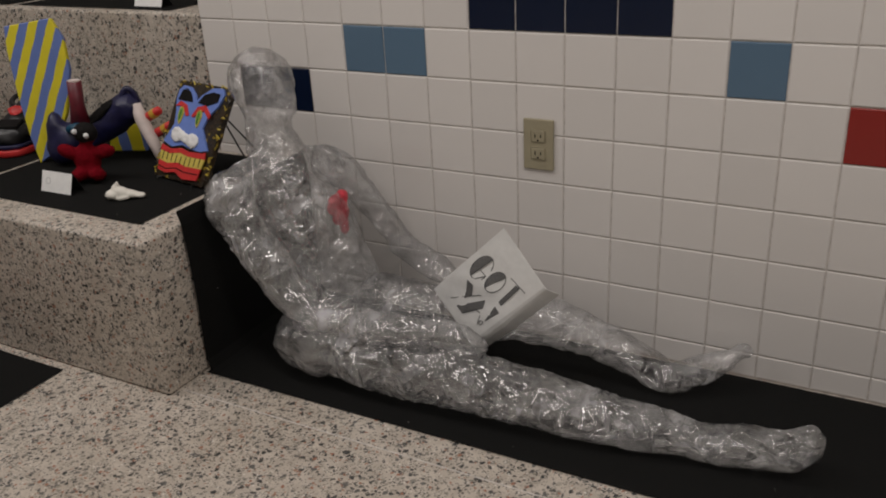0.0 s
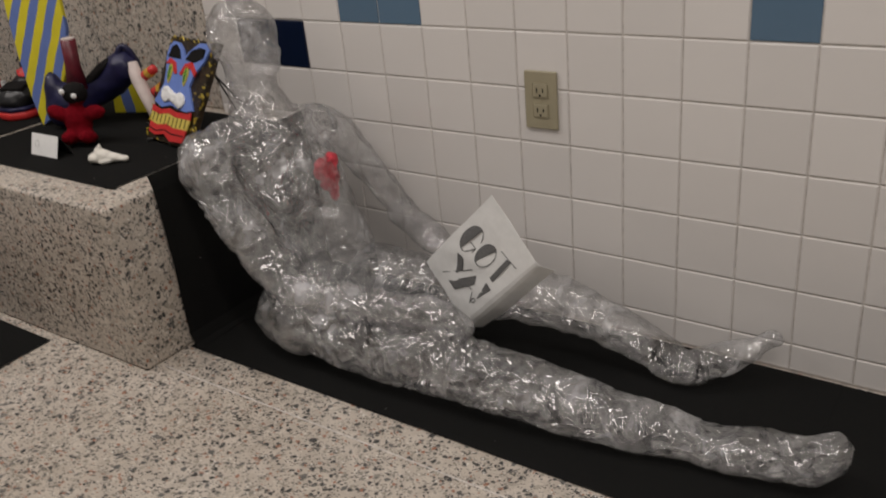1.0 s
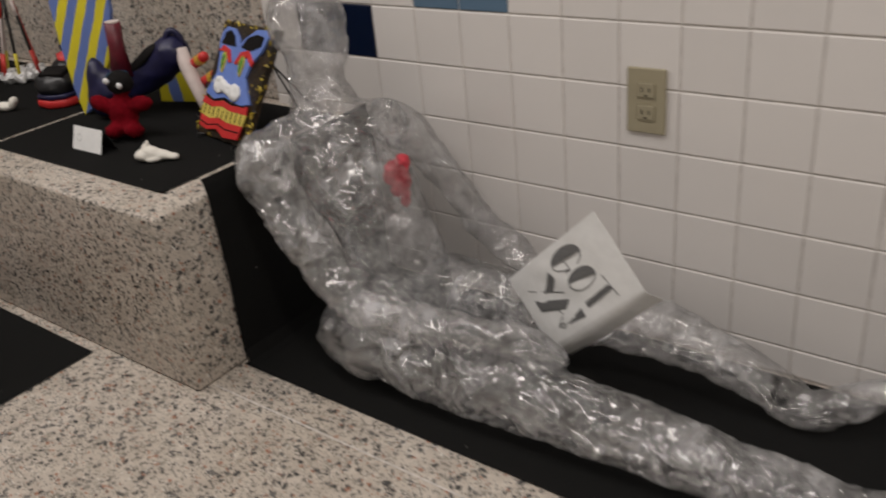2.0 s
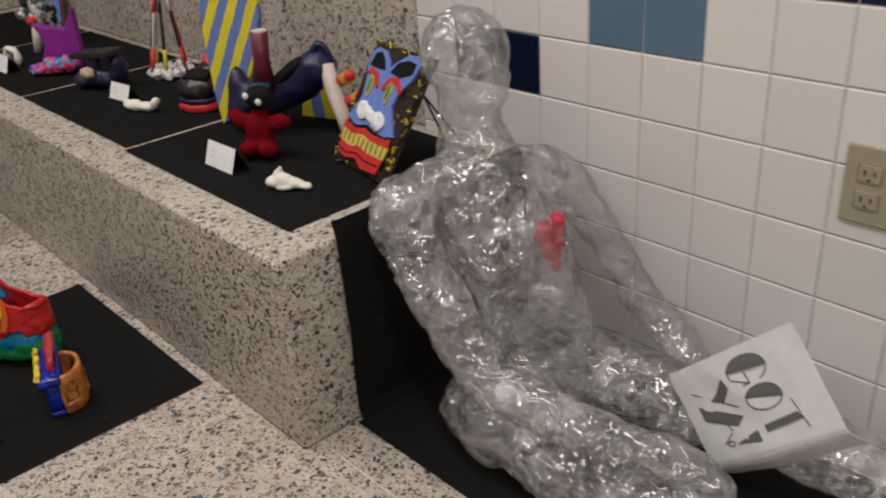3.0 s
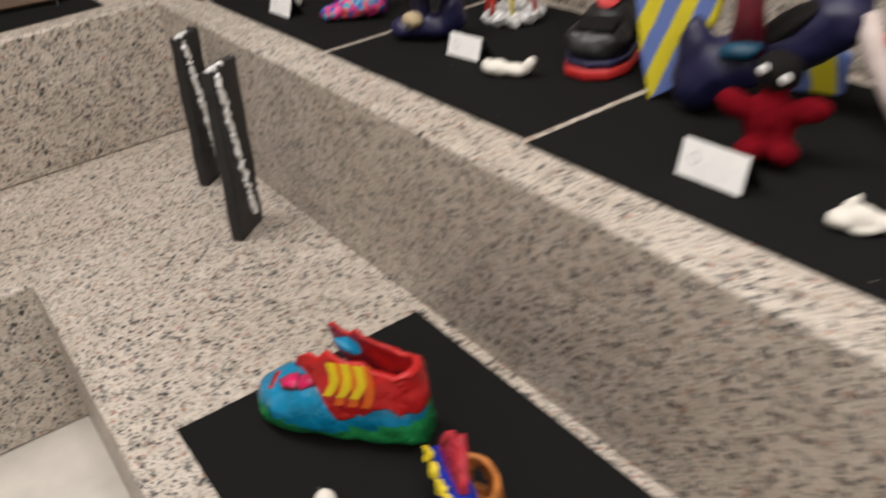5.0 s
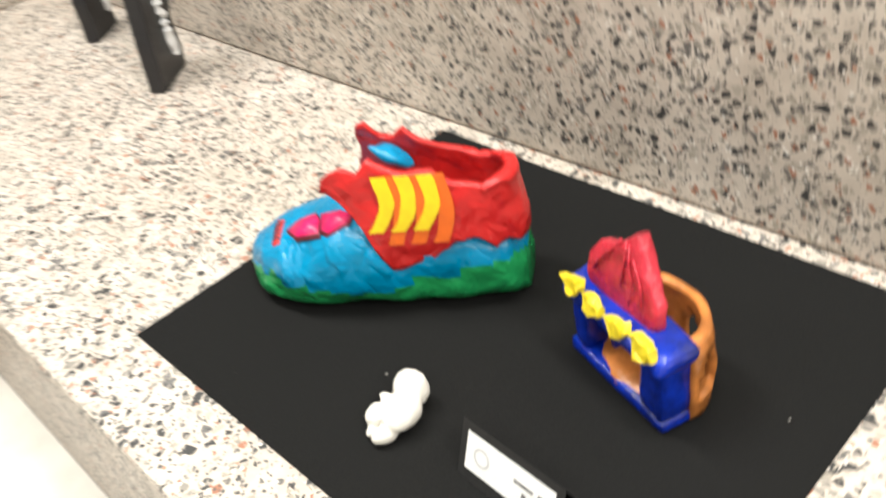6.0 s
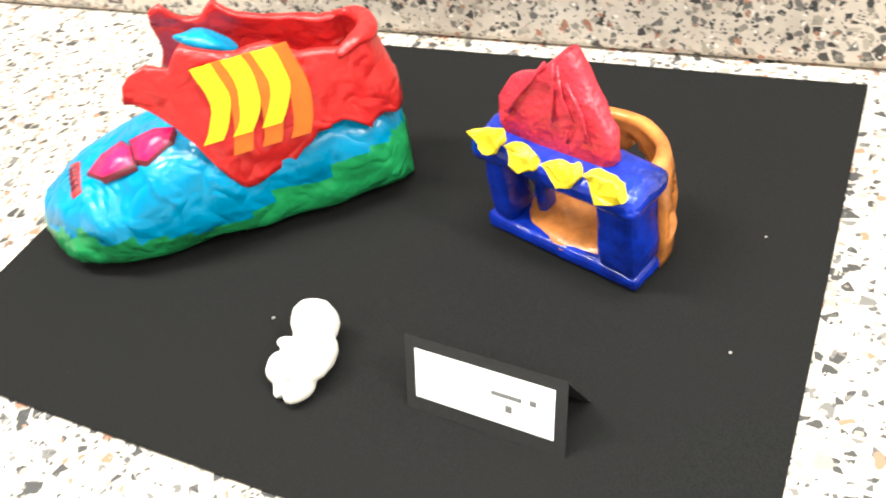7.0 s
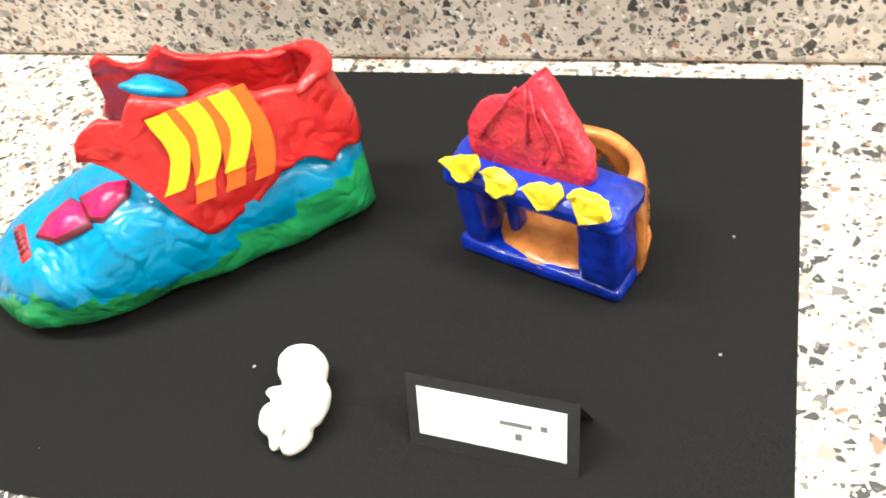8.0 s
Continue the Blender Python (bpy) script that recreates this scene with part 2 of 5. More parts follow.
WIRE = painted("black_wire", (0.012, 0.012, 0.012), 0.4, 0.2, 60)
TIE = striped("blue_yellow_stripes", (0.13, 0.20, 0.50), (0.72, 0.62, 0.02), -21.0, 7.0)
TIE_TAIL = striped("blue_yellow_bands", (0.13, 0.20, 0.50), (0.72, 0.62, 0.02), 16.0, 3.0, 0.3, 0.55)
NAVY = painted("navy_paint", (0.012, 0.012, 0.055), 0.4, 0.35, 40)
TEAL = painted("teal_paint", (0.0, 0.06, 0.12), 0.4, 0.35, 40)
MAROON = painted("maroon_paint", (0.12, 0.008, 0.018), 0.4, 0.35, 40)
FELT = painted("red_felt", (0.17, 0.003, 0.009), 0.95, 0.3, 150, 0.6, 0.1)
PINK_WHITE = painted("pinkish_white_paint", (0.62, 0.53, 0.50), 0.6, 0.1, 40)
GOLD = painted("gold_band", (0.60, 0.36, 0.04), 0.3, 0.2, 60)
SHOE_BLACK = painted("black_vinyl", (0.012, 0.012, 0.014), 0.35, 0.3, 60)
PURPLE = painted("purple_paint", (0.22, 0.01, 0.25), 0.45, 0.25, 50)
CONFETTI = mottled("pink_blue_dabs", [(0.0, (0.65, 0.04, 0.20)), (0.4, (0.02, 0.10, 0.40)), (0.65, (0.75, 0.12, 0.10)), (0.85, (0.03, 0.35, 0.5))], 90)
TRINKET = mottled("mixed_trinkets", [(0.0, (0.30, 0.31, 0.29)), (0.25, (0.05, 0.07, 0.06)), (0.45, (0.35, 0.06, 0.04)), (0.58, (0.62, 0.62, 0.60)), (0.70, (0.03, 0.16, 0.18)), (0.86, (0.16, 0.10, 0.05))], 80, 0.25)
SILVER = mottled("crumpled_foil", [(0.0, (0.65, 0.65, 0.64)), (0.4, (0.35, 0.35, 0.35)), (0.7, (0.8, 0.8, 0.8))], 90, 0.3)
CARDBOARD = painted("painted_cardboard", (0.48, 0.38, 0.24), 0.8, 0.3, 40)
STICK_RED = painted("red_stick", (0.50, 0.03, 0.02), 0.5, 0.3, 30)
STICK_YELLOW = painted("yellow_stick", (0.60, 0.50, 0.04), 0.5, 0.3, 30)
WOOD_DARK = painted("dark_wood", (0.09, 0.045, 0.02), 0.5, 0.3, 30)


# ---- building helpers ----


def finish(bm, name, material, smooth=False):
    bmesh.ops.recalc_face_normals(bm, faces=bm.faces[:])
    me = bpy.data.meshes.new(name)
    bm.to_mesh(me)
    bm.free()
    for m in material if isinstance(material, (list, tuple)) else (material,):
        me.materials.append(m)
    if smooth:
        for p in me.polygons:
            p.use_smooth = True
    return me


def thing(name, bm=None, material=None, label="", category="", group="", kind="", at=None, smooth=False):
    ob = new(name, finish(bm, name, material, smooth) if bm is not None else None)
    if at is not None:
        ob.matrix_basis = at
    return tagged(ob, label, category, group, kind)


def part(name, bm, material, parent, label="", at=None, smooth=False):
    ob = new(name, finish(bm, name, material, smooth))
    ob.parent = parent
    if at is not None:
        ob.matrix_basis = at
    return tagged(ob, label)


def prism(points, z0, z1, bevel=0.0, segments=2):
    """A plan outline raised from z0 to z1."""
    bm = bmesh.new()
    vs = [bm.verts.new((x, y, z0)) for x, y in points]
    f = bm.faces.new(vs)
    up = bmesh.ops.extrude_face_region(bm, geom=[f])["geom"]
    bmesh.ops.translate(bm, verts=[v for v in up if isinstance(v, bmesh.types.BMVert)], vec=(0, 0, z1 - z0))
    if bevel:
        bmesh.ops.bevel(bm, geom=bm.edges[:], offset=bevel, segments=segments, affect="EDGES", profile=0.5)
    return bm


def box(x0, x1, y0, y1, z0, z1, bevel=0.0, segments=2):
    return prism([(x0, y0), (x1, y0), (x1, y1), (x0, y1)], z0, z1, bevel, segments)


def join(*bms):
    out = bmesh.new()
    for b in bms:
        me = bpy.data.meshes.new("tmp")
        b.to_mesh(me)
        b.free()
        out.from_mesh(me)
        bpy.data.meshes.remove(me)
    return out


def moved(bm, m):
    bmesh.ops.transform(bm, matrix=m, verts=bm.verts[:])
    return bm


def ball(center, radii, turn=(0, 0, 0), sub=3):
    bm = bmesh.new()
    bmesh.ops.create_icosphere(bm, subdivisions=sub, radius=1.0)
    return moved(bm, pose(*center, *turn) @ Matrix.Diagonal((*radii, 1)))


def tube(points, radii, sides=10, cap=True):
    """A round bar along points, with a radius at each."""
    bm = bmesh.new()
    pts = [Vector(p) for p in points]
    if isinstance(radii, (int, float)):
        radii = [radii] * len(pts)
    rings = []
    for i, (p, r) in enumerate(zip(pts, radii)):
        way = (pts[min(i + 1, len(pts) - 1)] - pts[max(i - 1, 0)]).normalized()
        side = way.cross(Vector((0, 0, 1)))
        if side.length < 0.1:
            side = way.cross(Vector((0, 1, 0)))
        side.normalize()
        up = side.cross(way)
        rings.append([bm.verts.new(p + r * (math.cos(a) * side + math.sin(a) * up)) for a in (2 * math.pi * k / sides for k in range(sides))])
    for a, b in zip(rings, rings[1:]):
        for k in range(sides):
            bm.faces.new((a[k], a[(k + 1) % sides], b[(k + 1) % sides], b[k]))
    if cap:
        bm.faces.new(rings[0][::-1])
        bm.faces.new(rings[-1])
    return bm


def plate(outline, depth, bevel=0.0):
    """A flat shape in x and z, depth thick along y (from 0 to +depth)."""
    bm = prism(outline, 0, depth, bevel)
    return moved(bm, Matrix(((1, 0, 0, 0), (0, 0, 1, 0), (0, 1, 0, 0), (0, 0, 0, 1))))


def rough_up(bm, amount, scale, seed=0.0):
    """Pushes the vertices about by smooth noise, for hand-made shapes."""
    off = Vector((seed, seed * 1.7, -seed))
    for v in bm.verts:
        v.co += amount * Vector(noise.noise_vector(v.co * scale + off))
    return bm


def sheet(w, d, thick=0.0006, nx=12, ny=9, curl=0.0, seed=0.0):
    """A sheet of paper, its middle at the origin, slightly uneven."""
    bm = bmesh.new()
    grid = [[None] * (ny + 1) for _ in range(nx + 1)]
    for i in range(nx + 1):
        for j in range(ny + 1):
            x, y = w * (i / nx - 0.5), d * (j / ny - 0.5)
            edge = (abs(2 * i / nx - 1) ** 6 + abs(2 * j / ny - 1) ** 6) * 0.5
            z = 0.0014 + curl * edge + 0.0011 * noise.noise((x * 6 + seed, y * 6, seed))
            grid[i][j] = bm.verts.new((x, y, max(z, 0.0004)))
    faces = [bm.faces.new((grid[i][j], grid[i + 1][j], grid[i + 1][j + 1], grid[i][j + 1])) for i in range(nx) for j in range(ny)]
    up = bmesh.ops.extrude_face_region(bm, geom=faces)["geom"]
    bmesh.ops.translate(bm, verts=[v for v in up if isinstance(v, bmesh.types.BMVert)], vec=(0, 0, thick))
    return bm


# ---- the large structure ----
BENCH, TIER, LOW = 0.366, 0.725, -0.366
FRONT, END, LEDGE = -0.578, -0.37, -1.145
PITCH, ROW0 = 0.1095, 0.715
WALL_END = -6 * PITCH

structure = dict(kind="structure")
thing("ledge", prism([(4.0, LEDGE), (4.0, 0.0), (-6, 0.0), (-6, -4.5), (-1.96, -4.5), (-1.96, LEDGE)], LOW, 0.0, 0.006), TERRAZZO,
      "pale speckled terrazzo ledge with worn edges", "ledge", **structure)
thing("bench", prism([(END, FRONT), (END, -0.004), (WALL_END - 0.004, -0.004), (WALL_END - 0.004, 0.6), (-6, 0.6), (-6, -4.5), (-2.53, -4.5), (-2.53, FRONT)],
                     0.0, BENCH, 0.008, 3), TERRAZZO, "speckled terrazzo bench with rounded rim", "bench", **structure)
thing("tier", prism([(WALL_END - 0.004, 0.0), (WALL_END - 0.004, 0.6), (-6, 0.6), (-6, -4.5), (-3.15, -4.5), (-3.15, 0.0)], BENCH, TIER, 0.008, 3), TERRAZZO,
      "upper speckled terrazzo tier behind the bench", "tier", **structure)
thing("floor", box(-6, 4, -7, LEDGE, LOW - 0.1, LOW - 0.002), FLOOR_PALE, "pale smooth hall floor", "floor", **structure)
thing("wall_north", box(WALL_END + 0.002, 4, -0.0015, 0.16, -0.4, CEIL), GROUT, "wall bed of grey grout behind white tiles", "wall", **structure)
thing("wall_alcove", box(-6, WALL_END, 0.6, 0.75, TIER - 0.4, CEIL), PLASTER, "plain plaster wall behind the upper tier", "wall", **structure)
thing("wall_alcove_side", box(WALL_END + 0.002, WALL_END + 0.12, 0.162, 0.75, 0, CEIL), PLASTER, "plain plaster return wall", "wall", **structure)
thing("wall_south", box(-6, 4, -7.15, -7, LOW - 0.1, CEIL), PLASTER, "plain plaster hall wall", "wall", **structure)
thing("wall_west", box(-6.15, -6, -7, 0.75, LOW - 0.1, CEIL), PLASTER, "plain plaster hall wall", "wall", **structure)
thing("wall_east", box(4, 4.15, -7, 0.16, LOW - 0.1, CEIL), PLASTER, "plain plaster hall wall", "wall", **structure)
thing("ceiling", box(-6.15, 4.15, -7.15, 0.75, CEIL, CEIL + 0.1), PLASTER, "plain white ceiling", "ceiling", **structure)
for x0, x1, y0, y1, z in ((END + 0.01, 3.9, -0.5465, -0.5435, 0.0), (-1.9615, -1.9585, LEDGE + 0.02, FRONT - 0.01, 0.0)):
    thing("trim", box(x0, x1, y0, y1, z - 0.004, z + 0.0005), GROUT, "thin grey joint strip in the terrazzo", "joint strip", **structure)


# ---- the tape figure ----


def limb(spheres):
    """Balls strung densely along a chain of (x, y, z, radius)."""
    out = []
    for a, b in zip(spheres, spheres[1:]):
        pa, pb = Vector(a[:3]), Vector(b[:3])
        steps = max(1, int((pb - pa).length / (0.35 * min(a[3], b[3]))))
        for k in range(steps):
            f = k / steps
            out.append((*(pa.lerp(pb, f)), a[3] + (b[3] - a[3]) * f))
    out.append(spheres[-1])
    return out


def blend(shapes, voxel, smooth=4):
    """Ellipsoids (centre, radii, turn or None) melted into one closed mesh, as a bmesh."""
    unit = bmesh.new()
    bmesh.ops.create_icosphere(unit, subdivisions=2, radius=1.0)
    shape = [v.co.copy() for v in unit.verts]
    tris = [[v.index for v in f.verts] for f in unit.faces]
    unit.free()
    verts, faces = [], []
    for center, radii, turn in shapes:
        n = len(verts)
        for co in shape:
            p = Vector((co.x * radii[0], co.y * radii[1], co.z * radii[2]))
            verts.append(Vector(center) + (Euler([radians(a) for a in turn]).to_matrix() @ p if turn else p))
        faces.extend([[n + i for i in t] for t in tris])
    me = bpy.data.meshes.new("blend")
    me.from_pydata(verts, [], faces)
    rough = bpy.data.objects.new("blend_rough", me)
    scene.collection.objects.link(rough)
    mod = rough.modifiers.new("remesh", "REMESH")
    mod.mode, mod.voxel_size = "VOXEL", voxel
    mod2 = rough.modifiers.new("smooth", "SMOOTH")
    mod2.factor, mod2.iterations = 0.5, smooth
    solid = bpy.data.meshes.new_from_object(rough.evaluated_get(bpy.context.evaluated_depsgraph_get()))
    bpy.data.objects.remove(rough)
    bpy.data.meshes.remove(me)
    bm = bmesh.new()
    bm.from_mesh(solid)
    bpy.data.meshes.remove(solid)
    bm.normal_update()
    return bm


def tape_figure():
    """Trunk with head, arms and legs: closed shells of tape that overlap where they were stuck together."""
    near_leg = [
        [(-0.10, -0.334, 0.085, 0.085), (0.02, -0.364, 0.072, 0.074), (0.24, -0.360, 0.074, 0.070), (0.30, -0.360, 0.070, 0.063), (0.40, -0.357, 0.068, 0.063), (0.57, -0.345, 0.053, 0.050), (0.72, -0.325, 0.043, 0.037)],
        [(0.72, -0.325, 0.043, 0.037), (0.80, -0.315, 0.040, 0.041), (0.87, -0.305, 0.052, 0.040), (0.902, -0.30, 0.075, 0.034)]]
    far_leg = [
        [(-0.07, -0.155, 0.085, 0.078), (0.06, -0.14, 0.086, 0.066), (0.26, -0.135, 0.115, 0.060), (0.36, -0.13, 0.112, 0.055), (0.47, -0.13, 0.088, 0.044), (0.58, -0.13, 0.052, 0.037)],
        [(0.58, -0.135, 0.045, 0.036), (0.615, -0.13, 0.034, 0.034), (0.68, -0.09, 0.055, 0.030), (0.745, -0.045, 0.085, 0.017)]]
    trunk = [
        [(-0.13, -0.27, 0.085, 0.080), (-0.155, -0.262, 0.18, 0.056), (-0.205, -0.268, 0.29, 0.060), (-0.25, -0.285, 0.37, 0.062)],
        [(-0.118, -0.190, 0.085, 0.072), (-0.128, -0.190, 0.17, 0.062), (-0.185, -0.175, 0.30, 0.062), (-0.235, -0.160, 0.38, 0.054)],
        [(-0.12, -0.22, 0.085, 0.08), (-0.14, -0.215, 0.20, 0.072), (-0.195, -0.215, 0.33, 0.076), (-0.26, -0.215, 0.42, 0.058), (-0.288, -0.212, 0.462, 0.066), (-0.300, -0.21, 0.495, 0.056), (-0.310, -0.205, 0.56, 0.054)],
        [(-0.26, -0.215, 0.42, 0.056), (-0.285, -0.32, 0.42, 0.058), (-0.292, -0.365, 0.402, 0.058)],
        [(-0.25, -0.215, 0.42, 0.056), (-0.225, -0.12, 0.41, 0.046)],
        [(-0.158, -0.350, 0.08, 0.076), (-0.10, -0.364, 0.078, 0.074)]]
    near_arm = [
        [(-0.294, -0.372, 0.410, 0.058), (-0.290, -0.380, 0.380, 0.056), (-0.243, -0.382, 0.315, 0.049), (-0.174, -0.376, 0.215, 0.047), (-0.108, -0.370, 0.158, 0.046)],
        [(-0.108, -0.374, 0.158, 0.043), (0.03, -0.367, 0.153, 0.040), (0.13, -0.352, 0.158, 0.031), (0.19, -0.338, 0.160, 0.036), (0.235, -0.325, 0.148, 0.030), (0.268, -0.316, 0.135, 0.018)]]
    far_arm = [
        [(-0.225, -0.105, 0.405, 0.046), (-0.200, -0.076, 0.380, 0.041), (-0.133, -0.050, 0.28, 0.033), (-0.07, -0.048, 0.205, 0.031)],
        [(-0.07, -0.052, 0.205, 0.032), (0.02, -0.095, 0.190, 0.031), (0.09, -0.14, 0.195, 0.029), (0.125, -0.16, 0.20, 0.022)]]
    shells = []
    for chains in (trunk, near_leg, far_leg, near_arm, far_arm):
        shapes = [((x, y, max(z, r + 0.003)), (r, r, r), None) for chain in chains for x, y, z, r in limb(chain)]
        if chains is trunk:
            shapes.append(((-0.318, -0.20, 0.616), (0.080, 0.074, 0.080), (0, -8, 0)))
            shapes.append(((-0.306, -0.20, 0.575), (0.072, 0.062, 0.072), (0, -8, 0)))
        shells.append(blend(shapes, 0.0045, 2))
    counts = [len(b.faces) for b in shells]
    bm = join(*shells)
    bm.normal_update()
    bm.faces.ensure_lookup_table()
    for f in bm.faces[:counts[0]]:
        c = f.calc_center_median()
        f.material_index = 1 if c.z + 0.05 * noise.noise(c * 14) < 0.27 or 0.52 < c.z + 0.04 * noise.noise(c * 20) < 0.60 else 0
    for f in bm.faces[len(bm.faces) - counts[4]:]:
        f.material_index = 2
    for v in bm.verts:
        p = v.co
        lumps = noise.noise(p * 13) * 0.006
        folds = (0.35 - abs(noise.noise(p * 26 + Vector((3, 1, 7))))) * 0.006
        near, points = noise.voronoi(p * 38)[:2]
        flat = noise.noise(points[0] * 5.3) * 0.003 - 0.002 * min(1.0, near[0])
        v.co = p + v.normal * (lumps + folds + flat)
        v.co.z = max(v.co.z, 0.004)
    return bm


thing("tape_figure", tape_figure(), (TAPE, TAPE_TAUT, TAPE_THIN), "clear packing tape mannequin sitting on black paper against the bench", "mannequin", smooth=True)
heart = blend([((-0.152, -0.196, 0.345), (0.015, 0.024, 0.028), (0, 15, 0)), ((-0.154, -0.170, 0.348), (0.015, 0.022, 0.028), (0, 15, 0)),
               ((-0.146, -0.184, 0.318), (0.014, 0.028, 0.030), (0, 12, 0)), ((-0.142, -0.180, 0.290), (0.011, 0.013, 0.024), None)], 0.004, 3)
thing("paper_heart", rough_up(heart, 0.003, 90), HEART_RED, "crumpled pink-red tissue heart inside the tape chest", "heart")


# ---- black display papers ----
def black_sheet(name, x0, x1, y0, y1, z, seed, turn=0.0, label="black construction paper laid on terrazzo"):
    return thing(name, sheet(x1 - x0, y1 - y0, curl=0.0012, seed=seed), BLACK_PAPER, label, "paper", "black display papers",
                 at=pose((x0 + x1) / 2, (y0 + y1) / 2, z, 0, 0, turn))


black_sheet("black_paper", -1.295, -0.688, -1.058, -0.600, 0, 1.0, 0.0, "black construction paper under the painted shoe sculpture")
black_sheet("black_paper", -1.073, -0.450, -0.497, -0.030, BENCH, 2.0, 0.0, "black construction paper under the tiki mask")
black_sheet("black_paper", -1.712, -1.090, -0.487, -0.025, BENCH, 3.0, 0.0, "black construction paper under the black shoe")
black_sheet("black_paper", -2.372, -1.730, -0.487, -0.025, BENCH, 4.0, 0.0, "black construction paper under the purple shoe")
black_sheet("black_paper", -3.06, -2.392, -0.500, -0.03, BENCH, 5.0, 0.0, "black construction paper under the small craft box")
black_sheet("black_paper", -3.10, -2.615, -1.30, -0.690, BENCH, 6.0, 0.0, "black construction paper on the side bench")
for k in range(3):
    black_sheet("black_paper", -0.362 + 0.612 * k, 0.252 + 0.612 * k, -0.468, -0.012, 0.0008 * (k % 2), 7.0 + k, 0.0,
                "black construction paper under the tape figure")
black_sheet("black_paper", -1.40, -0.79, 0.03, 0.49, TIER, 11.0, 0.0, "black construction paper on the upper tier")
black_sheet("black_paper", -2.05, -1.44, 0.03, 0.49, TIER, 12.0, 0.0, "black construction paper on the upper tier")


def end_sheet():
    """Stands against the end of the bench and rises a little past its rim."""
    bm = bmesh.new()
    prof = [(-0.3745, BENCH + 0.029), (-0.3690, BENCH + 0.014), (-0.3645, BENCH - 0.004), (-0.360, BENCH - 0.06), (-0.358, 0.20), (-0.362, 0.08), (-0.361, 0.03), (-0.352, 0.006), (-0.335, 0.003)]
    ys = [-0.462 + 0.450 * j / 8 for j in range(9)]
    rows = [[bm.verts.new((x + 0.002 * noise.noise((y * 9, z * 9, 1)), y, z)) for y in ys] for x, z in prof]
    for a, b in zip(rows, rows[1:]):
        for j in range(8):
            bm.faces.new((a[j], a[j + 1], b[j + 1], b[j]))
    faces = bm.faces[:]
    up = bmesh.ops.extrude_face_region(bm, geom=faces)["geom"]
    bmesh.ops.translate(bm, verts=[v for v in up if isinstance(v, bmesh.types.BMVert)], vec=(0.0006, 0, 0.0005))
    return bm


thing("black_paper", end_sheet(), BLACK_PAPER, "black paper covering the end of the bench", "paper", "black display papers")


# ---- on the tile wall ----
def wall_outlet():
    ob = thing("wall_outlet", box(-0.035, 0.035, -0.006, 0.0, -0.057, 0.057, 0.0022), IVORY, "ivory plastic duplex wall outlet on white tiles", "outlet", at=pose(0.272, -0.004, 0.475))
    for dz in (-0.0195, 0.0195):
        face = part("receptacle", box(-0.0165, 0.0165, -0.0085, -0.005, dz - 0.014, dz + 0.014, 0.003), IVORY, ob)
        for dx, h in ((-0.0065, 0.0045), (0.0065, 0.0036)):
            part("slot", box(dx - 0.0011, dx + 0.0011, -0.0092, -0.0082, dz + 0.001 - h, dz + 0.001 + h), DARK, face)
        part("slot", tube([(0, -0.0092, dz - 0.009), (0, -0.0082, dz - 0.009)], 0.0022, 8), DARK, face)
    part("screw", tube([(0, -0.0072, 0), (0, -0.0055, 0)], 0.003, 10), IVORY, ob)
    return ob


wall_outlet()


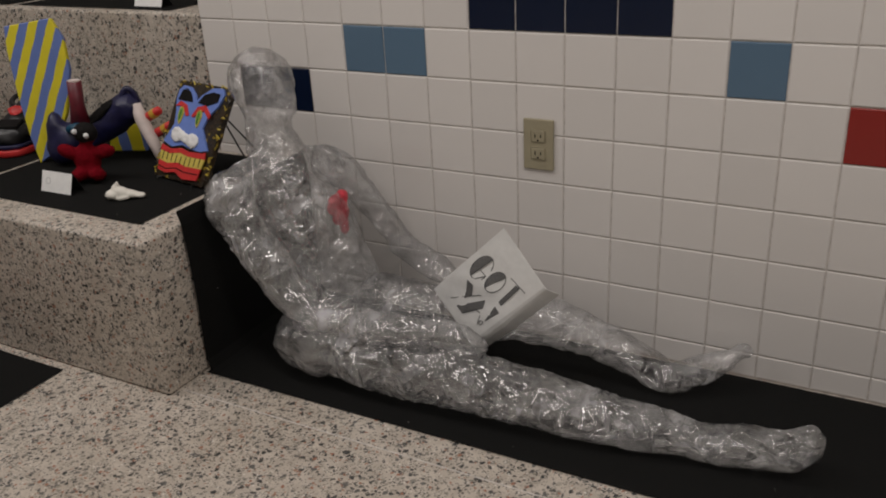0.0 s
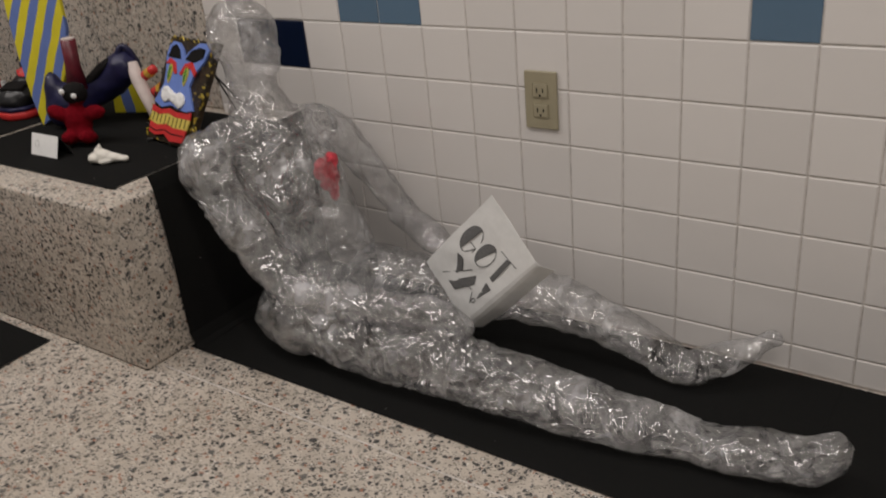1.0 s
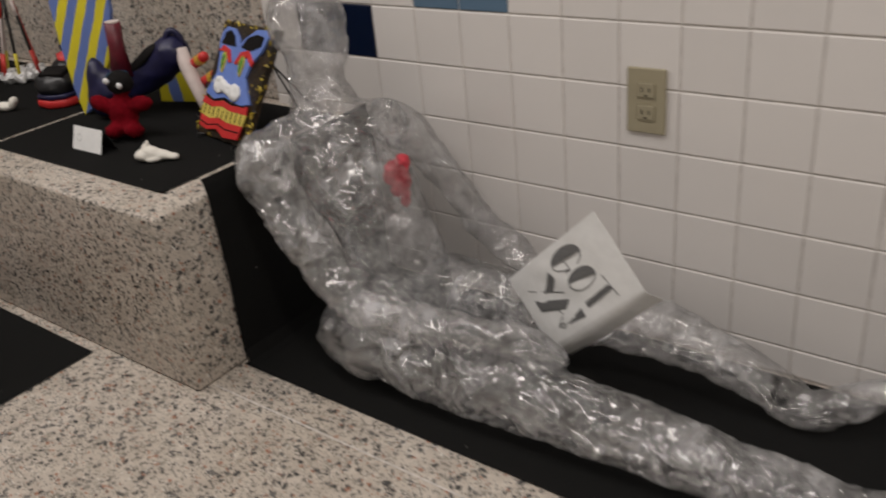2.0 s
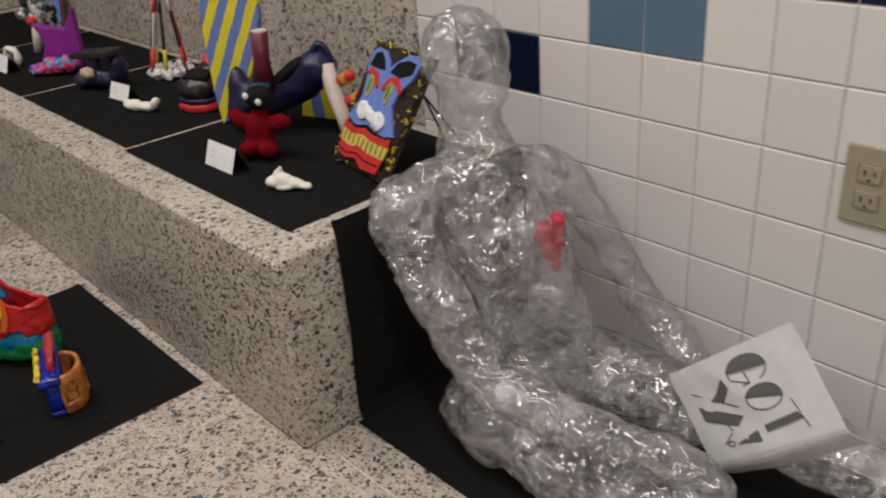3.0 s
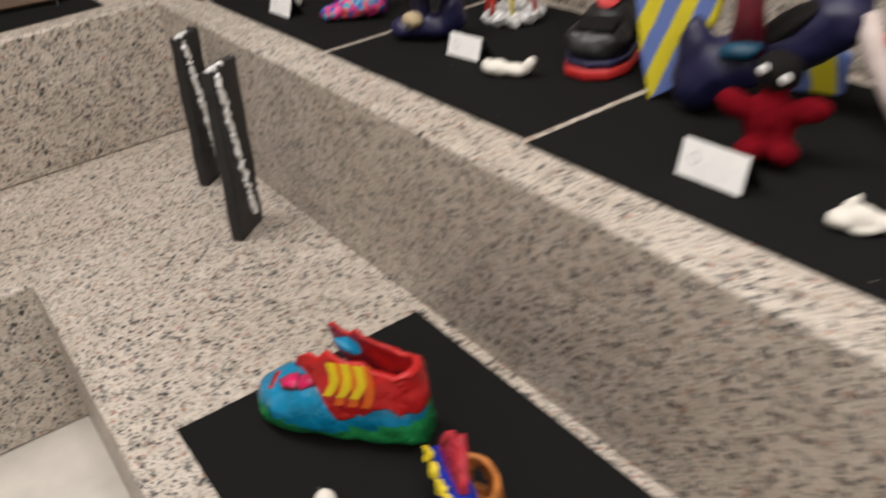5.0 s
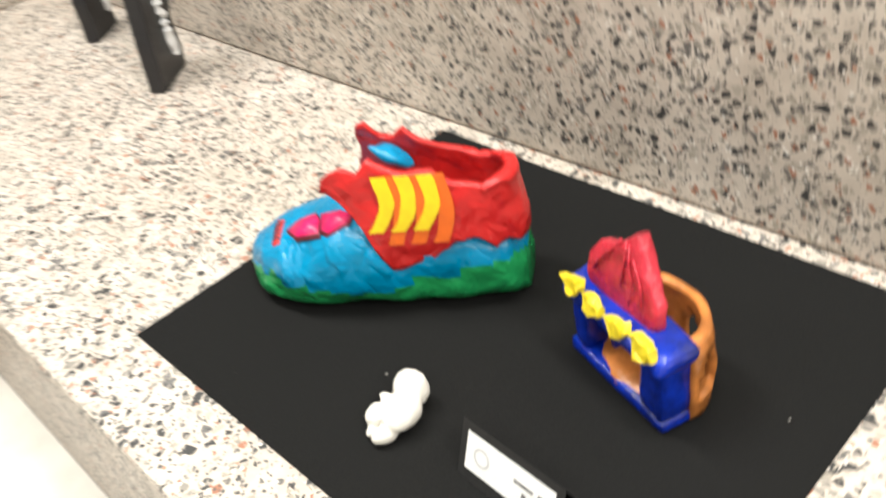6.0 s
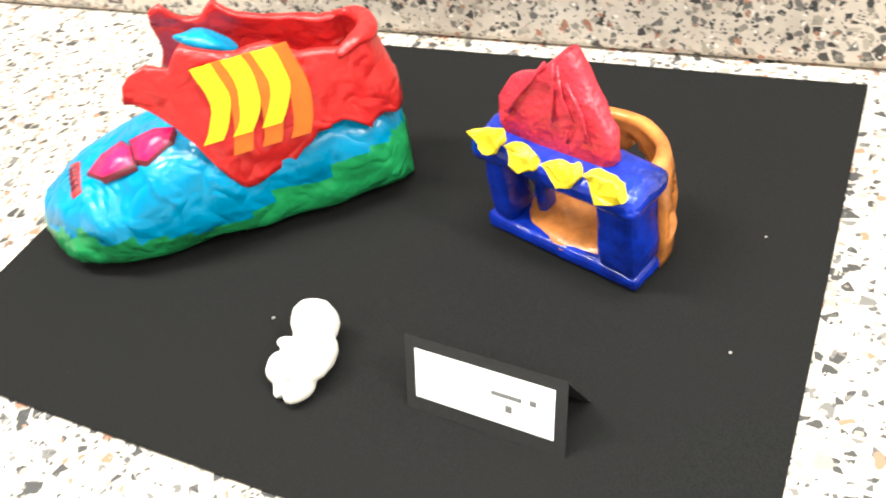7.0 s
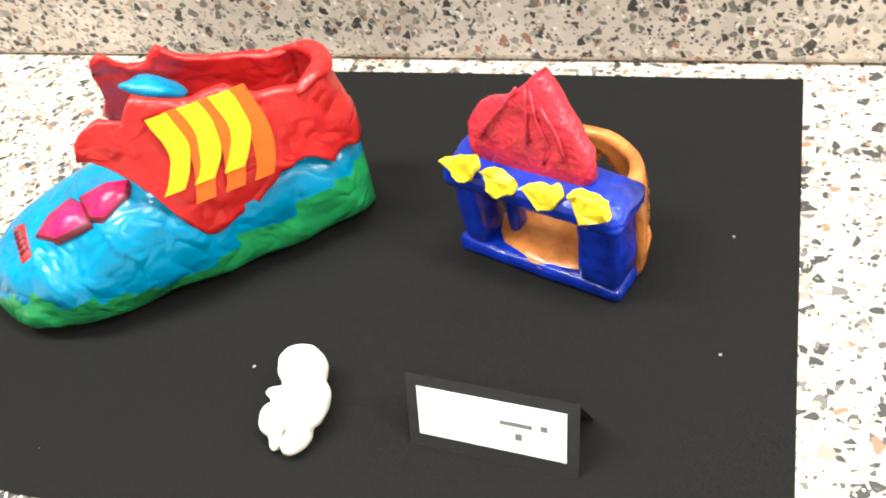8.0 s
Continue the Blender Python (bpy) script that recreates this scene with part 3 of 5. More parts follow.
# ---- the sign in the figure's hands ----
def sign():
    low, tip, right = Vector((0.095, -0.193, 0.176)), Vector((0.283, -0.228, 0.364)), Vector((0.392, -0.255, 0.275))
    v = (tip - low).normalized()
    u = (right - tip).normalized()
    n = u.cross(v).normalized()
    u = v.cross(n)
    W, Hh, flat, radius = 0.188, (tip - low).length, 0.143, 0.020

    def at(a, b, lift=0.0):
        """a across from the left edge, b up from the lower edge."""
        wave = 0.004 * math.sin(b * 18) + 0.003 * noise.noise((a * 20, b * 20, 3))
        if a <= flat:
            return low + u * a + v * b + n * (wave + lift)
        ang = min((a - flat) / radius, 1.15 - 1.2 * b)
        rest = a - flat - ang * radius
        p = low + u * (flat + radius * math.sin(ang)) - n * (radius * (1 - math.cos(ang))) + v * b
        p += (u * math.cos(ang) - n * math.sin(ang)) * rest
        return p + (n * math.cos(ang) + u * math.sin(ang)) * (wave + lift)

    bm = bmesh.new()
    nx, ny = 26, 18
    grid = [[bm.verts.new(at(W * i / nx, Hh * j / ny)) for j in range(ny + 1)] for i in range(nx + 1)]
    faces = [bm.faces.new((grid[i][j], grid[i + 1][j], grid[i + 1][j + 1], grid[i][j + 1])) for i in range(nx) for j in range(ny)]
    up = bmesh.ops.extrude_face_region(bm, geom=faces)["geom"]
    bmesh.ops.translate(bm, verts=[q for q in up if isinstance(q, bmesh.types.BMVert)], vec=n * -0.0007)
    ob = thing("paper_sign", bm, WHITE_PAPER, "white hand-drawn paper sign curling at its edge in the tape hands", "sign")

    def ink(name, outline, lift=0.0009, mat=INK):
        """A flat drawn shape on the paper, from points (a, b)."""
        b2 = bmesh.new()
        top = [b2.verts.new(at(a, b, lift)) for a, b in outline]
        bot = [b2.verts.new(at(a, b, lift - 0.0005)) for a, b in outline]
        b2.faces.new(top)
        k = len(top)
        for i in range(k):
            b2.faces.new((top[i], bot[i], bot[(i + 1) % k], top[(i + 1) % k]))
        part(name, b2, mat, ob)

    def oval(cx, cy, ra, rb, a0, a1, steps=20):
        return [(cx + ra * math.cos(radians(a0 + (a1 - a0) * k / steps)), cy + rb * math.sin(radians(a0 + (a1 - a0) * k / steps))) for k in range(steps + 1)]

    def hoop(name, cx, cy, ra, rb, a0, a1, w=0.0016):
        ink(name, oval(cx, cy, ra, rb, a0, a1) + oval(cx, cy, ra - w, rb - w, a1, a0))

    def stroke(name, a0, b0, a1, b1, w=0.0015):
        d = Vector((b0 - b1, a1 - a0)).normalized() * w / 2
        ink(name, [(a0 + d.x, b0 + d.y), (a1 + d.x, b1 + d.y), (a1 - d.x, b1 - d.y), (a0 - d.x, b0 - d.y)])

    def hatched(name, outline):
        """A pencilled fill with a darker rim."""
        ink(name, outline, mat=GREY_LINE)
        k = len(outline)
        for i in range(k):
            stroke(name, *outline[i], *outline[(i + 1) % k], w=0.0012)

    # the first line: G, O and T, half pencilled in
    hoop("letter_g", 0.034, 0.160, 0.020, 0.037, 25, 290)
    hatched("letter_g", oval(0.034, 0.160, 0.020, 0.037, 85, 262, 12))
    stroke("letter_g", 0.036, 0.153, 0.053, 0.156)
    stroke("letter_g", 0.053, 0.156, 0.0535, 0.142)
    stroke("letter_g", 0.053, 0.156, 0.042, 0.127)
    hoop("letter_o", 0.076, 0.168, 0.018, 0.032, 0, 359)
    hatched("letter_o", oval(0.076, 0.168, 0.018, 0.032, 72, 252, 12))
    stroke("letter_t", 0.089, 0.209, 0.131, 0.217)
    hatched("letter_t", [(0.1125, 0.1456), (0.1214, 0.1451), (0.1166, 0.2135), (0.1078, 0.2091)])
    # the second line: Y, A and the exclamation mark
    stroke("letter_y", 0.040, 0.031, 0.078, 0.115)
    hatched("letter_y", [(0.035, 0.108), (0.050, 0.113), (0.065, 0.091), (0.060, 0.069), (0.051, 0.086)])
    hatched("letter_a", [(0.062, 0.034), (0.083, 0.036), (0.102, 0.098), (0.092, 0.115)])
    stroke("letter_a", 0.092, 0.115, 0.123, 0.054)
    stroke("letter_a", 0.096, 0.077, 0.107, 0.084)
    hatched("exclamation_mark", [(0.1265, 0.082), (0.1157, 0.129), (0.1313, 0.1287)])
    hoop("exclamation_mark", 0.124, 0.068, 0.0045, 0.0075, 0, 359)
    return ob


sign()


# ---- name cards ----
def name_card(at, label, w=0.104, h=0.050, foot=0.018, lines=True):
    """A folded black card with a white label; its front foot line lies along x at y = 0."""
    t = 0.0008
    bm = bmesh.new()
    prof = [(0, 0), (foot, h), (2 * foot + 0.006, 0.0), (2 * foot + 0.006 - t * 1.5, 0), (foot, h - 2.4 * t), (t * 1.5, 0)]
    a = [bm.verts.new((-w / 2, y, z)) for y, z in prof]
    b = [bm.verts.new((w / 2, y, z)) for y, z in prof]
    for i in range(6):
        bm.faces.new((a[i], a[(i + 1) % 6], b[(i + 1) % 6], b[i]))
    for q in (a, b):
        bm.faces.new((q[0], q[1], q[4], q[5]))
        bm.faces.new((q[1], q[2], q[3], q[4]))
    ob = thing("name_card", bm, CARD, label, "card", "name cards", at=at)
    lean = Vector((0, foot, h)).normalized()
    out = Vector((0, -lean.z, lean.y))
    L = math.hypot(foot, h)

    def patch(name, x0, x1, s0, s1, lift, mat, parent):
        vs = []
        b2 = bmesh.new()
        for d in (lift - 0.0003, lift):
            vs.append([b2.verts.new(Vector((x, 0, 0)) + lean * s * L + out * d) for x, s in ((x0, s0), (x1, s0), (x1, s1), (x0, s1))])
        b2.faces.new(vs[1])
        for i in range(4):
            b2.faces.new((vs[0][i], vs[0][(i + 1) % 4], vs[1][(i + 1) % 4], vs[1][i]))
        return part(name, b2, mat, parent)

    rim, s0, s1 = (0.007, 0.20, 0.85) if lines else (0.0015, 0.04, 0.98)
    slip = patch("label_slip", -w / 2 + rim, w / 2 - rim, s0, s1, 0.0006, WHITE_PAPER, ob)
    if lines:
        patch("bar", 0.006, 0.025, 0.56, 0.61, 0.0009, GREY_LINE, slip)
        patch("bar", 0.030, 0.034, 0.56, 0.63, 0.0009, GREY_LINE, slip)
        patch("bar", 0.015, 0.019, 0.38, 0.47, 0.0009, GREY_LINE, slip)
    seal = []
    for k in range(20):
        p, q = 2 * math.pi * k / 20, 2 * math.pi * (k + 1) / 20
        seal.append((p, q))
    b3 = bmesh.new()
    for p, q in seal:
        vs = [Vector((-w / 2 + 0.024 + rr * math.cos(an), 0, 0)) + lean * (0.53 * L + rr * math.sin(an)) + out * 0.0009 for rr, an in ((0.0085, p), (0.0085, q), (0.0065, q), (0.0065, p))]
        b3.faces.new([b3.verts.new(x) for x in vs])
    part("printed_ring", b3, PRINT, slip)
    return ob


name_card(pose(-0.854, -0.980, 0.002, 0, 0, -3), "folded black name card with white label beside the clay house")
name_card(pose(-0.800, -0.426, BENCH + 0.002, 0, 0, 1), "folded black name card with white label beside the red doll", lines=False)
name_card(pose(-1.452, -0.338, BENCH + 0.002, 0, 0, 6), "folded black name card with white label beside white clay", 0.090, 0.042, 0.016, lines=False)
name_card(pose(-2.060, -0.430, BENCH + 0.002, 0, 0, 2), "folded black name card with white label under white clay", lines=False)
name_card(pose(-2.715, -0.410, BENCH + 0.002, 0, 0, -6), "folded black name card with white label beside the craft box", 0.085, 0.042, 0.016, lines=False)
name_card(pose(-0.900, 0.06, TIER + 0.002, 0, 0, 0), "folded black name card with white label on the upper tier", lines=False)


# ---- white clay pieces ----
def clay_piece(label, shapes, at, voxel=0.0028):
    bm = rough_up(blend(shapes, voxel, 2), 0.0018, 60)
    return thing("clay_piece", bm, CLAY, label, "clay figurine", "white clay pieces", at=at, smooth=True)


clay_piece("small white clay lump with rounded lobes on black paper",
           [((-0.007, 0.022, 0.022), (0.019, 0.017, 0.019), None), ((0.004, -0.002, 0.018), (0.016, 0.024, 0.016), (0, 0, 8)), ((-0.015, -0.016, 0.013), (0.012, 0.013, 0.012), None),
            ((0.005, -0.027, 0.010), (0.008, 0.014, 0.009), (0, 0, -24)), ((-0.011, -0.030, 0.006), (0.005, 0.006, 0.005), None), ((-0.020, 0.001, 0.019), (0.008, 0.004, 0.005), (0, 0, 15))],
           pose(-0.979, -0.968, 0.002) @ Matrix.Diagonal((0.93, 0.90, 0.95, 1)), 0.0021)
clay_piece("white clay piece like a bird skull on black paper",
           [((-0.020, 0.0, 0.013), (0.022, 0.018, 0.013), None), ((-0.004, 0.0, 0.016), (0.022, 0.015, 0.015), (0, 22, 0)), ((0.016, 0.0, 0.012), (0.024, 0.014, 0.010), (0, 8, 0)), ((0.036, -0.002, 0.009), (0.016, 0.011, 0.007), None),
            ((-0.016, 0.003, 0.026), (0.010, 0.009, 0.013), (0, 20, 0)), ((-0.012, 0.003, 0.036), (0.005, 0.006, 0.008), (0, 14, 0)), ((0.0, -0.012, 0.007), (0.018, 0.008, 0.006), None)],
           pose(-0.607, -0.392, BENCH + 0.002, 0, 0, 32), 0.0024)
clay_piece("white clay piece shaped like a low boat on black paper",
           [((-0.02, 0, 0.014), (0.026, 0.018, 0.014), None), ((0.015, 0, 0.012), (0.026, 0.016, 0.012), None), ((0.040, 0, 0.022), (0.010, 0.014, 0.016), (0, 25, 0)), ((-0.040, 0, 0.018), (0.010, 0.012, 0.012), None)],
           pose(-1.31, -0.340, BENCH + 0.002, 0, 0, 28))
clay_piece("white arched clay piece standing behind a name card",
           [((-0.028, 0, 0.030), (0.012, 0.014, 0.030), None), ((-0.012, 0, 0.058), (0.020, 0.014, 0.011), (0, -10, 0)), ((0.016, 0, 0.055), (0.020, 0.014, 0.011), (0, 15, 0)), ((0.032, 0, 0.030), (0.012, 0.014, 0.028), None)],
           pose(-2.108, -0.372, BENCH + 0.002, 0, 0, 14) @ Matrix.Scale(0.86, 4), 0.0035)


# ---- painted shoe sculpture ----
SHOE = pose(-1.007, -0.763, 0.0025, 0, 0, 213.0)
LENGTH = 0.298


def lerp_table(table, x):
    for (x0, v0), (x1, v1) in zip(table, table[1:]):
        if x <= x1:
            f = (x - x0) / (x1 - x0)
            f = max(0.0, min(1.0, f))
            return v0 + (v1 - v0) * f
    return table[-1][1]


WIDE = [(0.0, 0.020), (0.012, 0.036), (0.05, 0.046), (0.12, 0.054), (0.19, 0.063), (0.235, 0.060), (0.268, 0.047), (0.288, 0.028), (0.298, 0.010)]
TALL = [(0.0, 0.060), (0.012, 0.082), (0.10, 0.092), (0.165, 0.100), (0.20, 0.088), (0.24, 0.074), (0.268, 0.062), (0.288, 0.050), (0.298, 0.034)]
SOLE = [(0.0, 0.060), (0.03, 0.056), (0.08, 0.044), (0.15, 0.030), (0.22, 0.038), (0.298, 0.044)]


def toe_bend(x):
    """The toe turns inwards a little."""
    return -0.014 * max(0.0, (x - 0.19) / 0.11) ** 1.4


def crumple(p, scale):
    """Sharp little folds: each cell of crushed paper is pushed its own way."""
    near, _ = noise.voronoi(p * scale)[:2]
    ridge = min(1.0, near[1] - near[0])
    return Vector(noise.noise_vector(noise.voronoi(p * scale)[1][0] * 3.1)) * (0.4 + 0.6 * ridge)


def painted_shoe():
    root = thing("shoe_sculpture", None, None, "papier-mache shoe painted red, cyan and green on black paper", "sculpture", at=SHOE)
    nx, na = 120, 76
    rings = []
    for i in range(nx + 1):
        x = LENGTH * i / nx
        w, h = lerp_table(WIDE, x), lerp_table(TALL, x)
        ring = []
        for k in range(na):
            an = 2 * math.pi * k / na
            c, s = math.cos(an), math.sin(an)
            y = w * math.copysign(abs(c) ** 0.75, c) * (1 - 0.16 * max(s, 0))
            z = h / 2 + h / 2 * math.copysign(abs(s) ** 0.6, s)
            p = Vector((x, y + toe_bend(x), z))
            p += 0.0045 * Vector(noise.noise_vector(p * 24)) + 0.0058 * crumple(p, 24)
            p.z = max(p.z, 0.0)
            ring.append(p)
        rings.append(ring)
    for name, mat, keep in (("sole", PAINT_GREEN, True), ("vamp", PAINT_BLUE, False)):
        bm = bmesh.new()
        made = {}

        def vert(i, k):
            if (i, k) not in made:
                made[(i, k)] = bm.verts.new(rings[i][k])
            return made[(i, k)]

        for i in range(nx):
            for k in range(na):
                mid = (rings[i][k] + rings[i + 1][(k + 1) % na]) / 2
                edge = lerp_table(SOLE, mid.x) + 0.010 * noise.noise(mid * 34) + 0.006 * noise.noise(mid * 90)
                if (mid.z < edge) == keep:
                    bm.faces.new((vert(i, k), vert(i + 1, k), vert(i + 1, (k + 1) % na), vert(i, (k + 1) % na)))
        for i in (0, nx):
            inside = [made[(i, k)] for k in range(na) if (i, k) in made]
            if len(inside) > 2:
                bm.faces.new(inside)
        part(name, bm, mat, root, smooth=True)

    # the red upper: a wall round the heel, open at the front
    front = 0.168
    path = []
    for k in range(101):
        s = -1 + 2 * k / 100
        if abs(s) > 0.16:
            x = 0.010 + (front - 0.010) * (abs(s) - 0.16) / 0.84
            path.append((x, math.copysign(lerp_table(WIDE, x) + 0.003, s), s))
        else:
            f = s / 0.16
            path.append((0.010 - 0.014 * math.cos(f * math.pi / 2), (lerp_table(WIDE, 0.010) + 0.003) * math.sin(f * math.pi / 2), s))
    low_near = [(0.0, 0.070), (0.02, 0.075), (0.045, 0.083), (0.06, 0.083), (0.08, 0.068), (0.105, 0.056), (0.122, 0.053), (0.132, 0.078), (0.142, 0.103), (0.155, 0.121), (0.168, 0.134)]
    low_far = low_near[:6] + [(0.122, 0.060), (0.142, 0.080), (0.155, 0.092), (0.168, 0.104)]
    top_near = [(0.0, 0.134), (0.03, 0.133), (0.055, 0.138), (0.07, 0.149), (0.09, 0.152), (0.12, 0.160), (0.128, 0.165), (0.138, 0.152), (0.153, 0.158), (0.163, 0.154), (0.168, 0.140)]
    top_far = [(0.0, 0.134), (0.03, 0.131), (0.08, 0.143), (0.098, 0.150), (0.108, 0.164), (0.120, 0.153), (0.132, 0.156), (0.142, 0.172), (0.150, 0.167), (0.157, 0.140), (0.168, 0.112)]
    bm = bmesh.new()
    nv = 20
    outer, inner = [], []
    for x, y, s in path:
        lo = lerp_table(low_near if y > 0 else low_far, max(x, 0)) + 0.006 * noise.noise((x * 70, y * 70, 5))
        hi = lerp_table(top_near if y > 0 else top_far, max(x, 0))
        for store, shrink in ((outer, 0.0), (inner, 0.006)):
            col = []
            for j in range(nv + 1):
                f = j / nv
                z = lo + (hi - lo) * f
                t = z / 0.13
                lean = 1 - 0.30 * t * t
                flare = max(0.0, (x - 0.15) / 0.046) * 0.012 * f
                yy = y * lean + math.copysign(flare, y)
                yy -= math.copysign(min(shrink, abs(yy)), y)
                xx = x + (0.004 * f if x < 0.02 else 0) + (shrink if x < 0.02 else 0)
                xx += 0.006 * f * max(0.0, (x - 0.125) / 0.043)
                p = Vector((xx, yy, z))
                p += 0.0045 * Vector(noise.noise_vector(p * 30)) + 0.0085 * crumple(p, 26)
                col.append(bm.verts.new(p))
            store.append(col)
    for a, b, c, d in zip(outer, outer[1:], inner, inner[1:]):
        for j in range(nv):
            bm.faces.new((a[j], b[j], b[j + 1], a[j + 1]))
            bm.faces.new((c[j], c[j + 1], d[j + 1], d[j]))
        bm.faces.new((a[nv], b[nv], d[nv], c[nv]))
        bm.faces.new((a[0], c[0], d[0], b[0]))
    for o, i in ((outer[0], inner[0]), (outer[-1], inner[-1])):
        for j in range(nv):
            bm.faces.new((o[j], o[j + 1], i[j + 1], i[j]))
    part("upper", bm, PAINT_RED, root, "crumpled glossy red upper with torn rim", smooth=True)
    part("insole", rough_up(ball((0.085, 0, 0.088), (0.075, 0.030, 0.012)), 0.002, 60), PAINT_RED, root, smooth=True)
    tongue = ball((0.122, -0.018, 0.140), (0.024, 0.014, 0.006), (10, -28, 0))
    part("tongue", rough_up(tongue, 0.004, 50), PAINT_BLUE, root, "cyan tongue between the red flaps", smooth=True)
    roll = [(0.050 - 0.044 * math.sin(q), 0.033 * math.cos(q), 0.131 + 0.001 * math.sin(q)) for q in (math.pi * (0.16 + 0.68 * k / 22) for k in range(23))]
    part("collar", rough_up(tube(roll, [0.003 + 0.0045 * math.sin(math.pi * k / 22) for k in range(23)], 12), 0.0035, 48), PAINT_RED, root, "thick rolled red heel collar", smooth=True)

    def side(x, z, lift):
        """A place on the near flank of the upper."""
        t = z / 0.13
        y = (lerp_table(WIDE, x) + 0.003) * (1 - 0.30 * t * t) + max(0.0, (x - 0.15) / 0.046) * 0.006
        return Vector((x, y + lift, z))

    for k in range(6):
        x0 = 0.119 - 0.0105 * k
        lower = 0.100 if k % 2 == 0 else 0.086
        bm = bmesh.new()
        cols = []
        for j in range(11):
            f = j / 10
            z = 0.151 - (0.151 - lower) * f
            x = x0 - 0.008 * math.sin(f * 2.6) + (0.013 if k % 2 == 0 else 0.007) * f * f + 0.0015 * noise.noise((f * 3, k, 0))
            wd = 0.0070 + 0.0008 * noise.noise((f * 4, k, 5))
            cols.append([bm.verts.new(side(xx, z, (0.0045 if k % 2 == 0 else 0.0032) + d)) for xx, d in ((x - wd, 0), (x + wd, 0), (x + wd, 0.0009), (x - wd, 0.0009))])
        for a, b in zip(cols, cols[1:]):
            for q in range(4):
                bm.faces.new((a[q], a[(q + 1) % 4], b[(q + 1) % 4], b[q]))
        bm.faces.new(cols[0])
        bm.faces.new(cols[-1][::-1])
        part("lace", bm, PAINT_YELLOW if k % 2 == 0 else PAINT_ORANGE, root)

    def on_toe(x, y, lift):
        """A place on top of the toe."""
        w, h = lerp_table(WIDE, x), lerp_table(TALL, x)
        c = max(-0.98, min(0.98, (y - toe_bend(x)) / (w * 0.84)))
        s = math.sqrt(max(0.0, 1 - abs(c) ** (2 / 0.75)))
        return Vector((x, y, h / 2 + h / 2 * s ** 0.6 + lift))

    def patch(name, outline, mat, lift=0.0045):
        bm = bmesh.new()
        mid = Vector((sum(a for a, _ in outline) / len(outline), sum(b for _, b in outline) / len(outline), 0))
        c0 = bm.verts.new(on_toe(mid.x, mid.y, lift + 0.0012))
        top = [bm.verts.new(on_toe(a, b, lift)) for a, b in outline]
        bot = [bm.verts.new(on_toe(a, b, lift - 0.005)) for a, b in outline]
        k = len(top)
        for i in range(k):
            bm.faces.new((c0, top[i], top[(i + 1) % k]))
            bm.faces.new((top[i], bot[i], bot[(i + 1) % k], top[(i + 1) % k]))
        part(name, bm, mat, root, smooth=True)

    for lip in ([(0.235, 0.018), (0.224, 0.007), (0.206, 0.006), (0.197, 0.020), (0.194, 0.036), (0.221, 0.031)], [(0.197, 0.012), (0.175, 0.016), (0.160, 0.023), (0.163, 0.033), (0.182, 0.039), (0.191, 0.034)]):
        mx, my = sum(p[0] for p in lip) / 6, sum(p[1] for p in lip) / 6
        patch("lip_rim", [(mx + (x - mx) * 1.10, my + (y - my) * 1.10) for x, y in lip], MAROON, 0.0036)
        patch("lip_patch", lip, PAINT_MAGENTA, 0.0046)
    patch("tag", [(0.258, -0.009), (0.248, -0.005), (0.243, 0.028), (0.252, 0.027)], MASK_RED)
    for k in range(5):
        y = 0.001 + 0.0056 * k
        patch("bar", [(0.2560 - 0.0012 * k, y), (0.2485 - 0.0012 * k, y - 0.0004), (0.2483 - 0.0012 * k, y + 0.0010), (0.2558 - 0.0012 * k, y + 0.0014)], MAROON, 0.0064)
    return root


painted_shoe()


